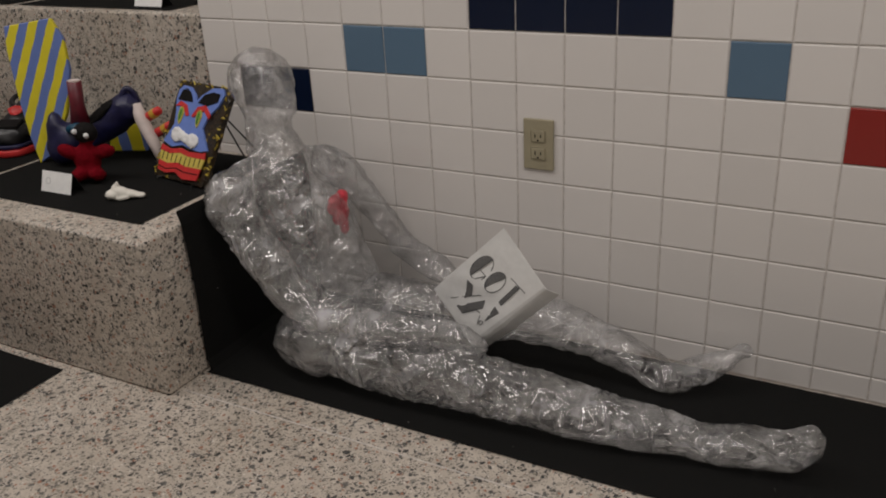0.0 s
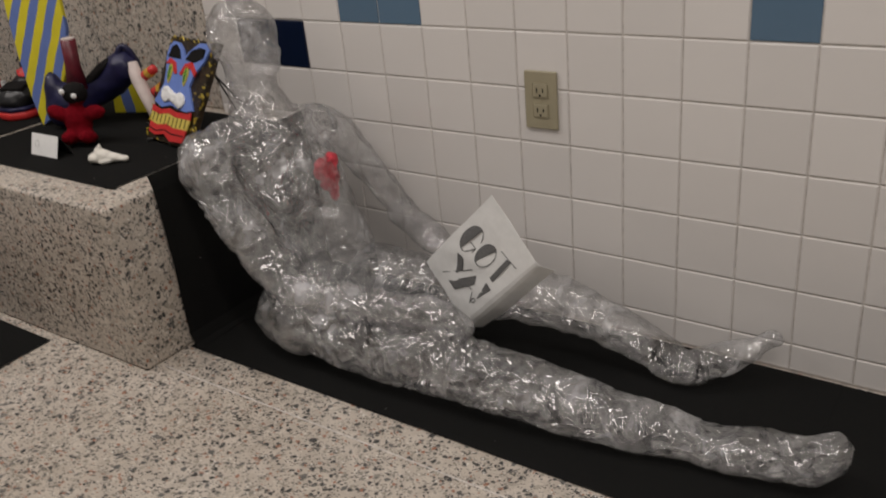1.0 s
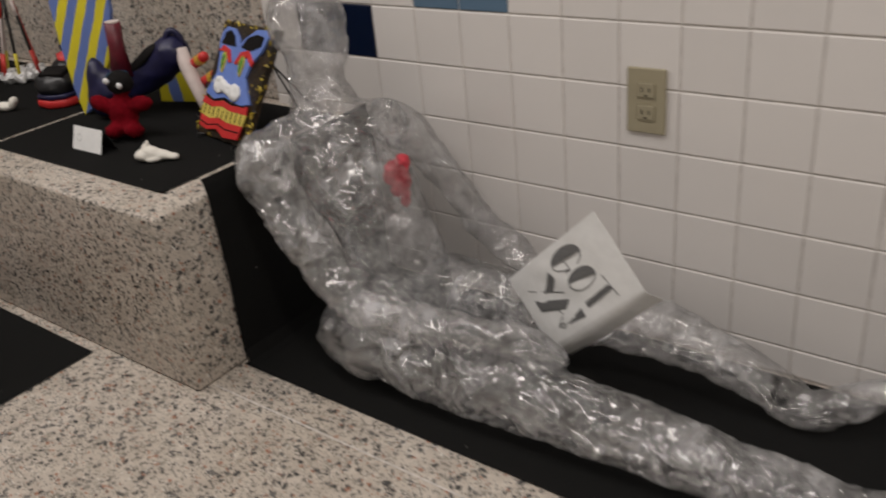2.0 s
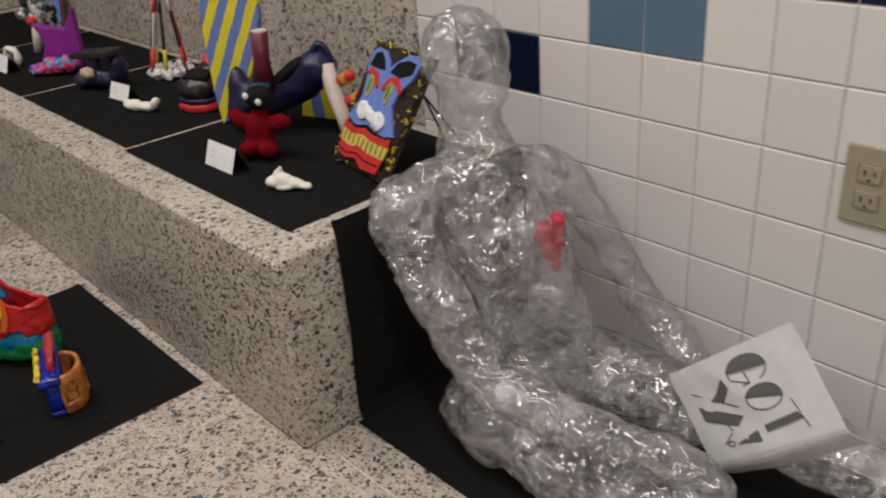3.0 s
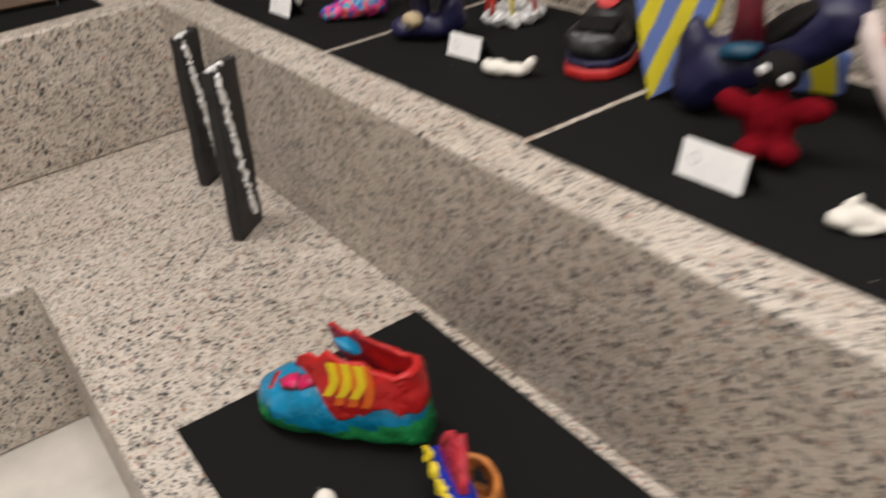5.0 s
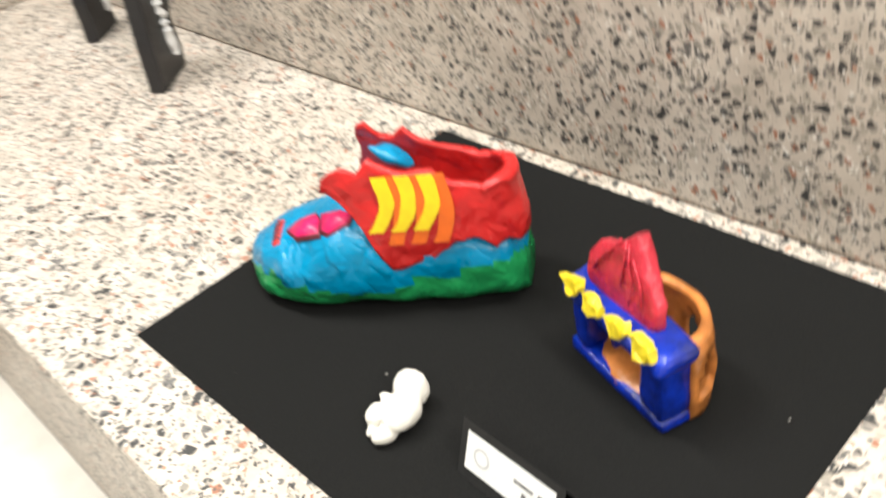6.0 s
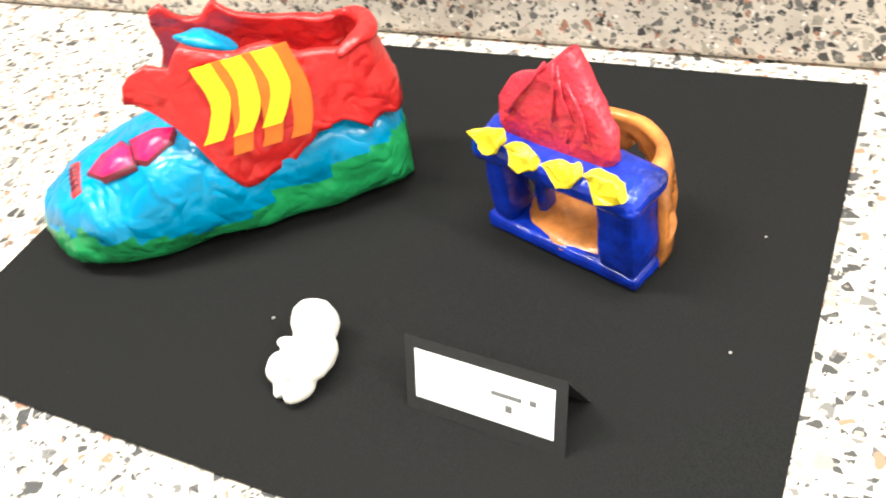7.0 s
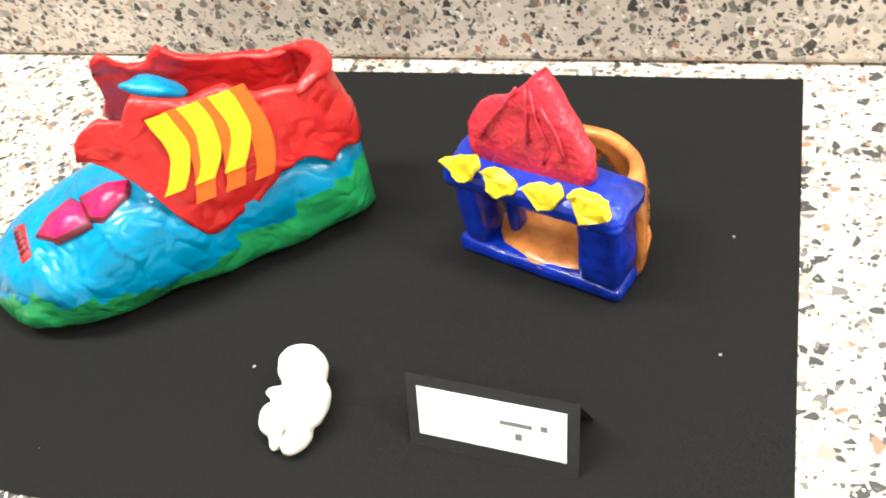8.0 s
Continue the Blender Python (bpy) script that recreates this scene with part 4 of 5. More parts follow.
# ---- glazed clay house ----
def clay_house():
    root = thing("clay_house", None, None, "glazed clay house, blue front, crimson crest and orange pot", "sculpture", at=pose(-0.916, -0.811, 0.0025, 0, 0, -18.5) @ Matrix.Scale(1.03, 4))
    W = 0.122

    def lumpy(bm, amount=0.0022, cuts=3):
        bmesh.ops.subdivide_edges(bm, edges=bm.edges[:], cuts=cuts, use_grid_fill=True)
        return rough_up(bm, amount, 55)

    part("base", lumpy(box(-0.002, W, -0.004, 0.030, 0, 0.013, 0.004)), GLAZE_BLUE, root, smooth=True)
    part("column", lumpy(box(0.002, 0.020, -0.002, 0.026, 0.010, 0.080, 0.005)), GLAZE_BLUE, root, smooth=True)
    part("column", lumpy(prism([(W - 0.030, -0.003), (W - 0.001, -0.003), (W, 0.028), (W - 0.024, 0.028)], 0.010, 0.082, 0.005)), GLAZE_BLUE, root, smooth=True)
    part("post", lumpy(box(0.028, 0.038, 0.016, 0.028, 0.010, 0.078, 0.003)), GLAZE_BLUE, root, smooth=True)
    part("lintel", lumpy(box(0.000, W + 0.006, -0.010, 0.030, 0.067, 0.085, 0.006)), GLAZE_BLUE, root, smooth=True)
    # pointed crest standing on the lintel
    half = [(0.020, 0.0), (0.012, 0.010), (0.011, 0.026), (0.020, 0.040), (0.036, 0.047), (0.050, 0.055), (0.060, 0.069), (0.066, 0.069), (0.073, 0.056), (0.085, 0.042), (0.097, 0.026), (0.101, 0.010), (0.096, -0.002)]
    crest = plate(half, 0.013, 0.004)
    bmesh.ops.triangulate(crest, faces=crest.faces[:])
    bmesh.ops.subdivide_edges(crest, edges=[e for e in crest.edges if e.calc_length() > 0.010], cuts=2)
    part("crest", moved(rough_up(crest, 0.0028, 70), pose(0.0, 0.006, 0.082, -14, 0, 0)), GLAZE_RED, root, "scratched crimson shell-shaped crest", smooth=True)
    for pts in (((0.050, 0.058), (0.042, 0.045), (0.030, 0.030), (0.024, 0.018)), ((0.060, 0.058), (0.064, 0.040), (0.072, 0.026), (0.070, 0.012)), ((0.056, 0.060), (0.057, 0.040), (0.058, 0.022)),
                ((0.066, 0.050), (0.078, 0.034), (0.084, 0.018))):
        line = tube([(x, 0.0, z) for x, z in pts], 0.0011, 6)
        part("ridge", moved(rough_up(line, 0.0015, 120), pose(0.0, 0.0045, 0.082, -14, 0, 0)), GLAZE_RED, root, smooth=True)
    for x, z, w, tilt in ((0.019, 0.087, 0.016, -16), (0.046, 0.084, 0.014, 10), (0.078, 0.085, 0.015, -4), (0.109, 0.087, 0.017, 10)):
        b = prism([(-w, 0.007), (-w * 0.1, -0.012), (w, -0.001), (w * 0.7, 0.009), (0, 0.010)], -0.005, 0.005, 0.002)
        bmesh.ops.subdivide_edges(b, edges=b.edges[:], cuts=2)
        part("tooth", moved(rough_up(b, 0.0045, 110, x * 50), pose(x, -0.009, z, 76, tilt, 0) @ Matrix.Scale(0.86, 4)), GLAZE_YELLOW, root, "rough yellow clay tooth")
    # the pot behind, with arched windows
    cx, cy, R, Hp = 0.074, 0.028, 0.043, 0.080
    bm = bmesh.new()
    n, m = 48, 14
    gone = set()
    for i in range(n):
        a = 360 * (i + 0.5) / n
        for j in range(m):
            z = (j + 0.5) / m
            for mid, half_w, z0, z1 in ((270, 84, -0.1, 1.6), (20, 17, 0.30, 0.80), (80, 16, 0.30, 0.80), (140, 17, 0.30, 0.80)):
                d = abs((a - mid + 180) % 360 - 180)
                if d < half_w and z0 < z < z1 - 0.25 * (d / half_w) ** 2:
                    gone.add((i, j))

    def pv(i, j, r):
        an = 2 * math.pi * (i % n) / n
        bulge = 1 + 0.10 * math.sin(math.pi * j / m)
        return Vector((cx + r * bulge * 1.12 * math.cos(an), cy + r * bulge * 0.86 * math.sin(an), 0.002 + Hp * j / m))

    out = {(i, j): bm.verts.new(pv(i, j, R)) for i in range(n) for j in range(m + 1)}
    inn = {(i, j): bm.verts.new(pv(i, j, R - 0.008)) for i in range(n) for j in range(m + 1)}
    for i in range(n):
        k = (i + 1) % n
        for j in range(m):
            if (i, j) in gone:
                continue
            bm.faces.new((out[i, j], out[k, j], out[k, j + 1], out[i, j + 1]))
            bm.faces.new((inn[i, j], inn[i, j + 1], inn[k, j + 1], inn[k, j]))
            if (i, j + 1) in gone or j == m - 1:
                bm.faces.new((out[i, j + 1], out[k, j + 1], inn[k, j + 1], inn[i, j + 1]))
            if (i, j - 1) in gone or j == 0:
                bm.faces.new((out[i, j], inn[i, j], inn[k, j], out[k, j]))
            if (k, j) in gone:
                bm.faces.new((out[k, j], inn[k, j], inn[k, j + 1], out[k, j + 1]))
            if ((i - 1) % n, j) in gone:
                bm.faces.new((out[i, j], out[i, j + 1], inn[i, j + 1], inn[i, j]))
    part("pot", rough_up(bm, 0.0016, 50), GLAZE_ORANGE, root, "orange glazed pot with arched windows", smooth=True)
    part("pot_floor", rough_up(ball((cx - 0.010, cy + 0.002, 0.010), (0.050, 0.034, 0.008)), 0.0012, 60), GLAZE_ORANGE, root, smooth=True)
    return root


clay_house()


# ---- on the bench: striped sculpture ----
def striped_sculpture():
    root = thing("striped_sculpture", None, None, "painted sculpture with striped panel, navy boot and red fingers", "sculpture", at=pose(-1.05, -0.27, BENCH + 0.002))
    tie = plate([(0.0, 0.0), (0.036, 0.02), (0.095, 0.13), (0.118, 0.24), (0.112, 0.32), (0.085, 0.372), (-0.045, 0.355), (-0.046, 0.29), (-0.034, 0.17), (-0.018, 0.07)], 0.014, 0.003)
    part("striped_panel", moved(tie, pose(0, 0, 0, -9, 0, 22)), TIE, root, "tall panel with blue and yellow diagonal stripes")
    tail = plate([(-0.055, 0.0), (0.055, 0.0), (0.06, 0.06), (0.01, 0.085), (-0.05, 0.075)], 0.012, 0.003)
    part("striped_tail", moved(tail, pose(0.155, 0.165, 0, -6, 0, 20)), TIE_TAIL, root)
    chain = [(0.085, 0.020, 0.046, 0.044), (0.105, 0.035, 0.068, 0.046), (0.14, 0.07, 0.078, 0.041), (0.19, 0.10, 0.104, 0.041), (0.232, 0.12, 0.138, 0.043)]
    boot = blend([((x, y, z), (r, r, r), None) for x, y, z, r in limb(chain)] + [((0.08, 0.015, 0.075), (0.032, 0.030, 0.072), None)], 0.006, 4)
    part("boot", rough_up(boot, 0.004, 30), NAVY, root, "navy painted curved boot", smooth=True)
    # Dark solid ball for the shaded inside of the boot, which has no hollow.
    part("opening_shade", rough_up(ball((0.176, 0.078, 0.130), (0.058, 0.028, 0.013), (12, -36, 28)), 0.002, 60), DARK, root)
    collar = [(0.245 + 0.030 * math.cos(a) * 0.5, 0.122 + 0.030 * math.cos(a) * 0.4, 0.150 + 0.040 * math.sin(a)) for a in (2 * math.pi * k / 20 for k in range(21))]
    part("cuff", rough_up(tube(collar, 0.008, 8), 0.002, 60), NAVY, root, smooth=True)
    part("neck", rough_up(tube([(0.148, 0.035, 0.10), (0.150, 0.037, 0.16), (0.153, 0.040, 0.222)], [0.026, 0.019, 0.018], 16), 0.0025, 50), MAROON, root, "maroon tube with pale open end", smooth=True)
    part("neck_end", tube([(0.153, 0.040, 0.221), (0.153, 0.040, 0.2245)], 0.0165, 16), PINK_WHITE, root)
    part("collar", rough_up(ball((0.150, 0.02, 0.105), (0.032, 0.022, 0.014), (0, -12, 0)), 0.003, 60), TEAL, root, smooth=True)
    part("strap", rough_up(tube([(0.268, 0.120, 0.150), (0.284, 0.114, 0.115), (0.318, 0.104, 0.068), (0.362, 0.090, 0.012)], [0.013, 0.017, 0.016, 0.011], 12), 0.003, 60), PINK_WHITE, root, "pinkish white strap", smooth=True)
    for x, z in ((0.283, 0.112), (0.315, 0.076)):
        finger = part("finger", rough_up(tube([(x, 0.125, z), (x + 0.025, 0.128, z + 0.012), (x + 0.052, 0.130, z + 0.026), (x + 0.057, 0.130, z + 0.029)], [0.012, 0.012, 0.011, 0.005], 12), 0.0012, 80), MASK_RED, root, "red finger with gold band", smooth=True)
        part("band", tube([(x + 0.028, 0.128, z + 0.0135), (x + 0.042, 0.129, z + 0.0205)], 0.0128, 12), GOLD, finger)
    return root


striped_sculpture()


def felt_doll():
    """A plain soft doll, one mesh."""
    bm = blend([((0, 0, 0.050), (0.031, 0.021, 0.036), None), ((-0.020, -0.016, 0.018), (0.016, 0.025, 0.015), (-18, 0, 10)), ((0.021, -0.016, 0.018), (0.016, 0.025, 0.015), (-18, 0, -10)), ((0, -0.004, 0.026), (0.028, 0.020, 0.022), None),
                ((-0.036, -0.004, 0.070), (0.024, 0.015, 0.016), (0, 28, 0)), ((0.040, -0.004, 0.066), (0.026, 0.015, 0.016), (0, -8, 0)),
                ((0.006, 0.004, 0.106), (0.027, 0.022, 0.025), None)], 0.0045, 3)
    rough_up(bm, 0.0016, 120)
    for f in bm.faces:
        f.material_index = 1 if f.calc_center_median().z > 0.090 else 0
    n = len(bm.faces)
    for dx, ez in ((-0.008, 0.116), (0.015, 0.106)):
        b2 = ball((dx, -0.018, ez), (0.0058, 0.004, 0.0062), sub=2)
        me = bpy.data.meshes.new("eye")
        b2.to_mesh(me)
        b2.free()
        bm.from_mesh(me)
        bpy.data.meshes.remove(me)
    bm.faces.ensure_lookup_table()
    for f in bm.faces[n:]:
        f.material_index = 2
    return thing("felt_doll", bm, (FELT, DARK, COTTON), "small red felt doll with dark head on black paper", "doll", at=pose(-0.791, -0.324, BENCH + 0.002, 0, 0, 30) @ Matrix.Scale(1.14, 4), smooth=True)


felt_doll()


# ---- mask on its little easel ----
def tiki():
    root = thing("tiki_mask", None, None, "blue painted mask board with gold foil fringe on an easel", "mask", at=pose(-0.566, -0.262, BENCH + 0.008, -27, 0, -10.7))
    W, H = 0.194, 0.243

    def at(a, b):
        return ((a - 0.5) * W + 0.017 * b, b * H)

    ring = []
    for k in range(40):
        f = k / 10
        side, s = int(f), f - int(f)
        a, b = ((s, 0), (1 + 0.06 * s, s), (1.06 - 1.04 * s, 1), (0.02 - 0.02 * s, 1 - s))[side]
        j = 0.018 * noise.noise((a * 9, b * 9, 4))
        ring.append(at(a + j, b + 0.7 * j))
    part("board", plate(ring, 0.016, 0.002), FRINGE, root, "dark brown board with gold foil edges")

    def face(name, pts, mat, lift, depth=0.004):
        out = [at(a, b) for a, b in pts]
        return part(name, moved(plate(out, depth, 0.0008), pose(0, -lift, 0)), mat, root)

    def oval(a, b, ra, rb, turn=0, n=16):
        return [(a + ra * math.cos(t) * math.cos(turn) - rb * math.sin(t) * math.sin(turn), b + ra * math.cos(t) * math.sin(turn) + rb * math.sin(t) * math.cos(turn)) for t in (2 * math.pi * k / n for k in range(n))]

    face("face", [(0.04, 0.36), (0.10, 0.44), (0.17, 0.55), (0.14, 0.68), (0.08, 0.80), (0.09, 0.90), (0.16, 0.95), (0.31, 0.945), (0.43, 0.88), (0.49, 0.82), (0.56, 0.88), (0.74, 0.97), (0.92, 0.98), (0.98, 0.92),
                  (0.92, 0.80), (0.78, 0.68), (0.74, 0.56), (0.84, 0.46), (0.94, 0.36), (0.80, 0.33), (0.60, 0.34), (0.45, 0.36), (0.25, 0.32)], MASK_BLUE, 0.006, 0.006)
    face("eye_patch", [(0.13, 0.80), (0.17, 0.90), (0.26, 0.925), (0.36, 0.88), (0.43, 0.80), (0.28, 0.795)], DARK, 0.008)
    face("eye_patch", [(0.53, 0.80), (0.62, 0.89), (0.78, 0.93), (0.91, 0.92), (0.90, 0.84), (0.72, 0.785)], DARK, 0.008)
    face("brow", [(0.12, 0.73), (0.20, 0.79), (0.34, 0.76), (0.42, 0.66), (0.37, 0.65), (0.30, 0.72), (0.20, 0.74)], MASK_RED, 0.009)
    face("brow", [(0.48, 0.66), (0.56, 0.76), (0.70, 0.79), (0.84, 0.70), (0.82, 0.66), (0.70, 0.73), (0.60, 0.71), (0.53, 0.65)], MASK_RED, 0.009)
    for a in (0.27, 0.63):
        leaf = [(a - 0.05, 0.72), (a - 0.055, 0.65), (a - 0.03, 0.585), (a + 0.005, 0.555), (a + 0.03, 0.60), (a + 0.045, 0.67), (a + 0.03, 0.735), (a - 0.01, 0.745)]
        face("eye", leaf, MASK_TEETH, 0.009)
        face("pupil", [(a + (x - a) * 0.72, 0.655 + (z - 0.655) * 0.76) for x, z in leaf], MASK_GREEN, 0.0102)
        face("pupil_line", [(a - 0.004, 0.60), (a + 0.006, 0.60), (a + 0.004, 0.70), (a - 0.006, 0.70)], DARK, 0.0110, 0.002)
    lobes = ((0.30, 0.455, 0.024, 0.020), (0.38, 0.450, 0.022, 0.015), (0.46, 0.438, 0.022, 0.013), (0.54, 0.428, 0.022, 0.014), (0.63, 0.420, 0.024, 0.020))
    puff = blend([((at(a, b)[0], -0.008, at(a, b)[1]), (ra, 0.005, rb), None) for a, b, ra, rb in lobes], 0.003, 2)
    part("moustache", rough_up(puff, 0.0022, 110), COTTON, root, "fluffy white moustache", smooth=True)
    face("lip", [(0.06, 0.33), (0.26, 0.30), (0.46, 0.33), (0.62, 0.31), (0.93, 0.34), (0.95, 0.27), (0.62, 0.26), (0.46, 0.28), (0.26, 0.25), (0.05, 0.27)], MASK_RED, 0.008)
    face("teeth_strip", [(0.06, 0.27), (0.26, 0.25), (0.46, 0.28), (0.62, 0.26), (0.95, 0.27), (0.93, 0.17), (0.62, 0.16), (0.46, 0.18), (0.26, 0.15), (0.08, 0.17)], MASK_TEETH, 0.0075)
    for k in range(9):
        a = 0.13 + 0.092 * k
        dz = 0.012 * math.sin(a * 9)
        face("tooth_gap", [(a, 0.17 + dz), (a + 0.012, 0.17 + dz), (a + 0.012, 0.262 + dz), (a, 0.262 + dz)], DARK, 0.0085, 0.002)
    face("lip", [(0.08, 0.17), (0.26, 0.15), (0.46, 0.18), (0.62, 0.16), (0.93, 0.17), (0.90, 0.05), (0.62, 0.03), (0.46, 0.08), (0.26, 0.05), (0.10, 0.07)], MASK_RED, 0.008)
    for z0 in (0.105, 0.325):
        face("lip_line", [(0.10, z0), (0.26, z0 - 0.02), (0.46, z0 + 0.012), (0.62, z0 - 0.01), (0.90, z0), (0.90, z0 + 0.012), (0.62, z0 + 0.002), (0.46, z0 + 0.024), (0.26, z0 - 0.008), (0.10, z0 + 0.012)], DARK, 0.0088, 0.002)
    for k in range(40):
        a, b = ((1.05, 0.03 + 0.024 * k), (0.01, 0.02 + 0.012 * k), (0.10 + 0.022 * k, 0.985), (1.02, 0.02 + 0.025 * k))[k % 4]
        x, z = at(a + 0.05 * noise.noise((k * 1.3, 1.1, 1)), b + 0.03 * noise.noise((k * 1.7, 4.2, 1)))
        part("foil_tuft", rough_up(ball((x, -0.002, z), (0.0085, 0.0016, 0.0014), (0, 140 * noise.noise((k * 1.37, 2.3, 2.1)), 0), 1), 0.003, 200, k), FOIL_GOLD if k % 3 else FRINGE, root)
    easel = thing("wire_easel", None, None, "small black wire easel holding the mask", "easel", at=pose(-0.566, -0.262, BENCH + 0.002, 0, 0, -10.7))
    for sx in (-0.07, 0.07):
        part("front_leg", tube([(sx, -0.012, 0.0), (sx, -0.010, 0.008), (sx * 0.8, 0.022, 0.004), (sx * 0.3, 0.13, 0.21)], 0.0022, 6), WIRE, easel)
    part("back_leg", tube([(0.0, 0.125, 0.20), (0.02, 0.20, 0.0)], 0.0022, 6), WIRE, easel)
    part("back_leg", tube([(0.06, 0.11, 0.16), (0.125, 0.20, 0.0)], 0.0022, 6), WIRE, easel)
    part("crossbar", tube([(-0.062, 0.035, 0.03), (0.062, 0.035, 0.03)], 0.0018, 6), WIRE, easel)


tiki()


# ---- further along the bench ----
def black_shoe():
    root = thing("black_shoe_sculpture", None, None, "black shoe sculpture with bright red sole on black paper", "sculpture", at=pose(-1.232, -0.170, BENCH + 0.002, 0, 0, -66) @ Matrix.Diagonal((1.15, 1.4, 1.0, 1)))
    outline = [(-0.085, 0.0), (-0.075, 0.032), (0.0, 0.036), (0.06, 0.042), (0.095, 0.028), (0.105, 0.0), (0.095, -0.028), (0.06, -0.042), (0.0, -0.036), (-0.075, -0.032)]
    part("sole", rough_up(prism(outline, 0, 0.022, 0.006), 0.002, 40), MASK_RED, root, "glossy red sole", smooth=True)
    part("welt", rough_up(prism([(x * 0.98, y * 0.98) for x, y in outline], 0.022, 0.034, 0.004), 0.002, 40), NAVY, root, smooth=True)
    body = blend([((0.058, 0, 0.050), (0.044, 0.039, 0.034), None), ((0.055, 0.018, 0.055), (0.038, 0.022, 0.030), None), ((0.055, -0.018, 0.055), (0.038, 0.022, 0.030), None), ((0.0, 0, 0.062), (0.050, 0.038, 0.046), None), ((-0.05, 0, 0.075), (0.032, 0.032, 0.058), None), ((-0.075, 0, 0.10), (0.012, 0.022, 0.04), None)], 0.005, 3)
    part("body", rough_up(body, 0.003, 40), SHOE_BLACK, root, smooth=True)
    rim = [(-0.045 + 0.036 * math.cos(a), 0.026 * math.sin(a), 0.126 - 0.012 * math.cos(a)) for a in (2 * math.pi * k / 24 for k in range(25))]
    part("rim", tube(rim, 0.006, 8), SHOE_BLACK, root, smooth=True)
    part("emblem", rough_up(ball((0.010, 0.0, 0.106), (0.016, 0.016, 0.010), (0, 35, 0)), 0.006, 70), MASK_RED, root, "red painted splash")
    # The cutout's inner shade as a solid dark block; nothing is cut away.
    part("cutout_shade", moved(box(-0.020, 0.020, -0.024, 0.024, -0.006, 0.006, 0.002), pose(0.062, 0.004, 0.082, 0, 14, 0)), DARK, root)
    return root


black_shoe()


def stick_tripod():
    root = thing("stick_sculpture", None, None, "painted sticks leaning together over crumpled foil", "sculpture", at=pose(-1.553, -0.135, BENCH + 0.002))
    for k in range(9):
        a = 0.7 * k
        part("foil_lump", rough_up(ball((0.045 * math.cos(a), 0.045 * math.sin(a), 0.016), (0.020, 0.018, 0.016), (0, 0, 40 * k), 2), 0.008, 70, k), SILVER, root)
    top = Vector((-0.035, 0.035, 0.32))
    for k, (ang, mat) in enumerate(((200, PINK_WHITE), (235, WIRE), (270, PINK_WHITE), (320, WIRE), (20, WIRE), (100, STICK_RED))):
        foot = Vector((0.055 * math.cos(radians(ang)), 0.055 * math.sin(radians(ang)), 0.012))
        end = foot.lerp(top, 1.06)
        stick = part("stick", tube([foot, foot.lerp(top, 0.5), end], 0.0044, 8), mat, root, smooth=True)
        part("stick_tip", tube([foot.lerp(top, 0.02), foot.lerp(top, 0.22)], 0.0050, 8), (STICK_YELLOW, STICK_RED, STICK_RED)[k % 3], stick, smooth=True)
        part("stick_band", tube([foot.lerp(top, 0.52), foot.lerp(top, 0.66)], 0.0050, 8), (WIRE, PINK_WHITE, STICK_RED)[k % 3], stick, smooth=True)
    return root


stick_tripod()


def bow_shoe():
    root = thing("navy_bow_sculpture", None, None, "dark navy shoe sculpture with wide flat bow", "sculpture", at=pose(-1.608, -0.312, BENCH + 0.002, 0, 0, 28) @ Matrix.Diagonal((1.25, 1.2, 1.1, 1)))
    base = blend([((-0.03, 0, 0.022), (0.034, 0.030, 0.022), None), ((0.01, 0, 0.026), (0.036, 0.028, 0.026), None), ((0.045, 0.01, 0.045), (0.020, 0.024, 0.045), None)], 0.005, 3)
    part("base", rough_up(base, 0.003, 50), NAVY, root, smooth=True)
    band = prism([(-0.052, -0.022), (0.055, -0.026), (0.062, 0.026), (-0.045, 0.028)], 0.0, 0.014, 0.004)
    part("bow", moved(rough_up(band, 0.003, 30), pose(0.0, 0.0, 0.078, 4, -5, 0)), SHOE_BLACK, root)
    part("stem", tube([(-0.005, 0, 0.04), (-0.005, 0, 0.082)], 0.016, 10), NAVY, root)
    part("knot", rough_up(ball((-0.008, -0.026, 0.044), (0.018, 0.010, 0.016)), 0.003, 80), CARDBOARD, root, "tan paper knot")
    return root


bow_shoe()


def purple_shoe():
    root = thing("purple_sculpture", None, None, "purple pointed sculpture over a pink and blue dabbed toe", "sculpture", at=pose(-1.875, -0.325, BENCH + 0.002, 0, 0, 35))
    star = plate([(-0.045, 0.0), (0.056, 0.0), (0.064, 0.06), (0.056, 0.178), (0.026, 0.122), (-0.004, 0.124), (-0.072, 0.140), (-0.040, 0.085), (-0.060, 0.03)], 0.030, 0.005)
    part("fin", moved(rough_up(star, 0.003, 30), pose(0.0, 0.02, 0.0, -6, 0, 8)), PURPLE, root, "tall purple fin with pointed tips")
    toe = blend([((-0.045, -0.015, 0.018), (0.036, 0.030, 0.018), None), ((0.0, -0.01, 0.026), (0.040, 0.030, 0.026), None), ((0.045, -0.005, 0.032), (0.030, 0.026, 0.026), None)], 0.005, 3)
    part("toe", rough_up(toe, 0.006, 70), CONFETTI, root, smooth=True)
    return root


purple_shoe()


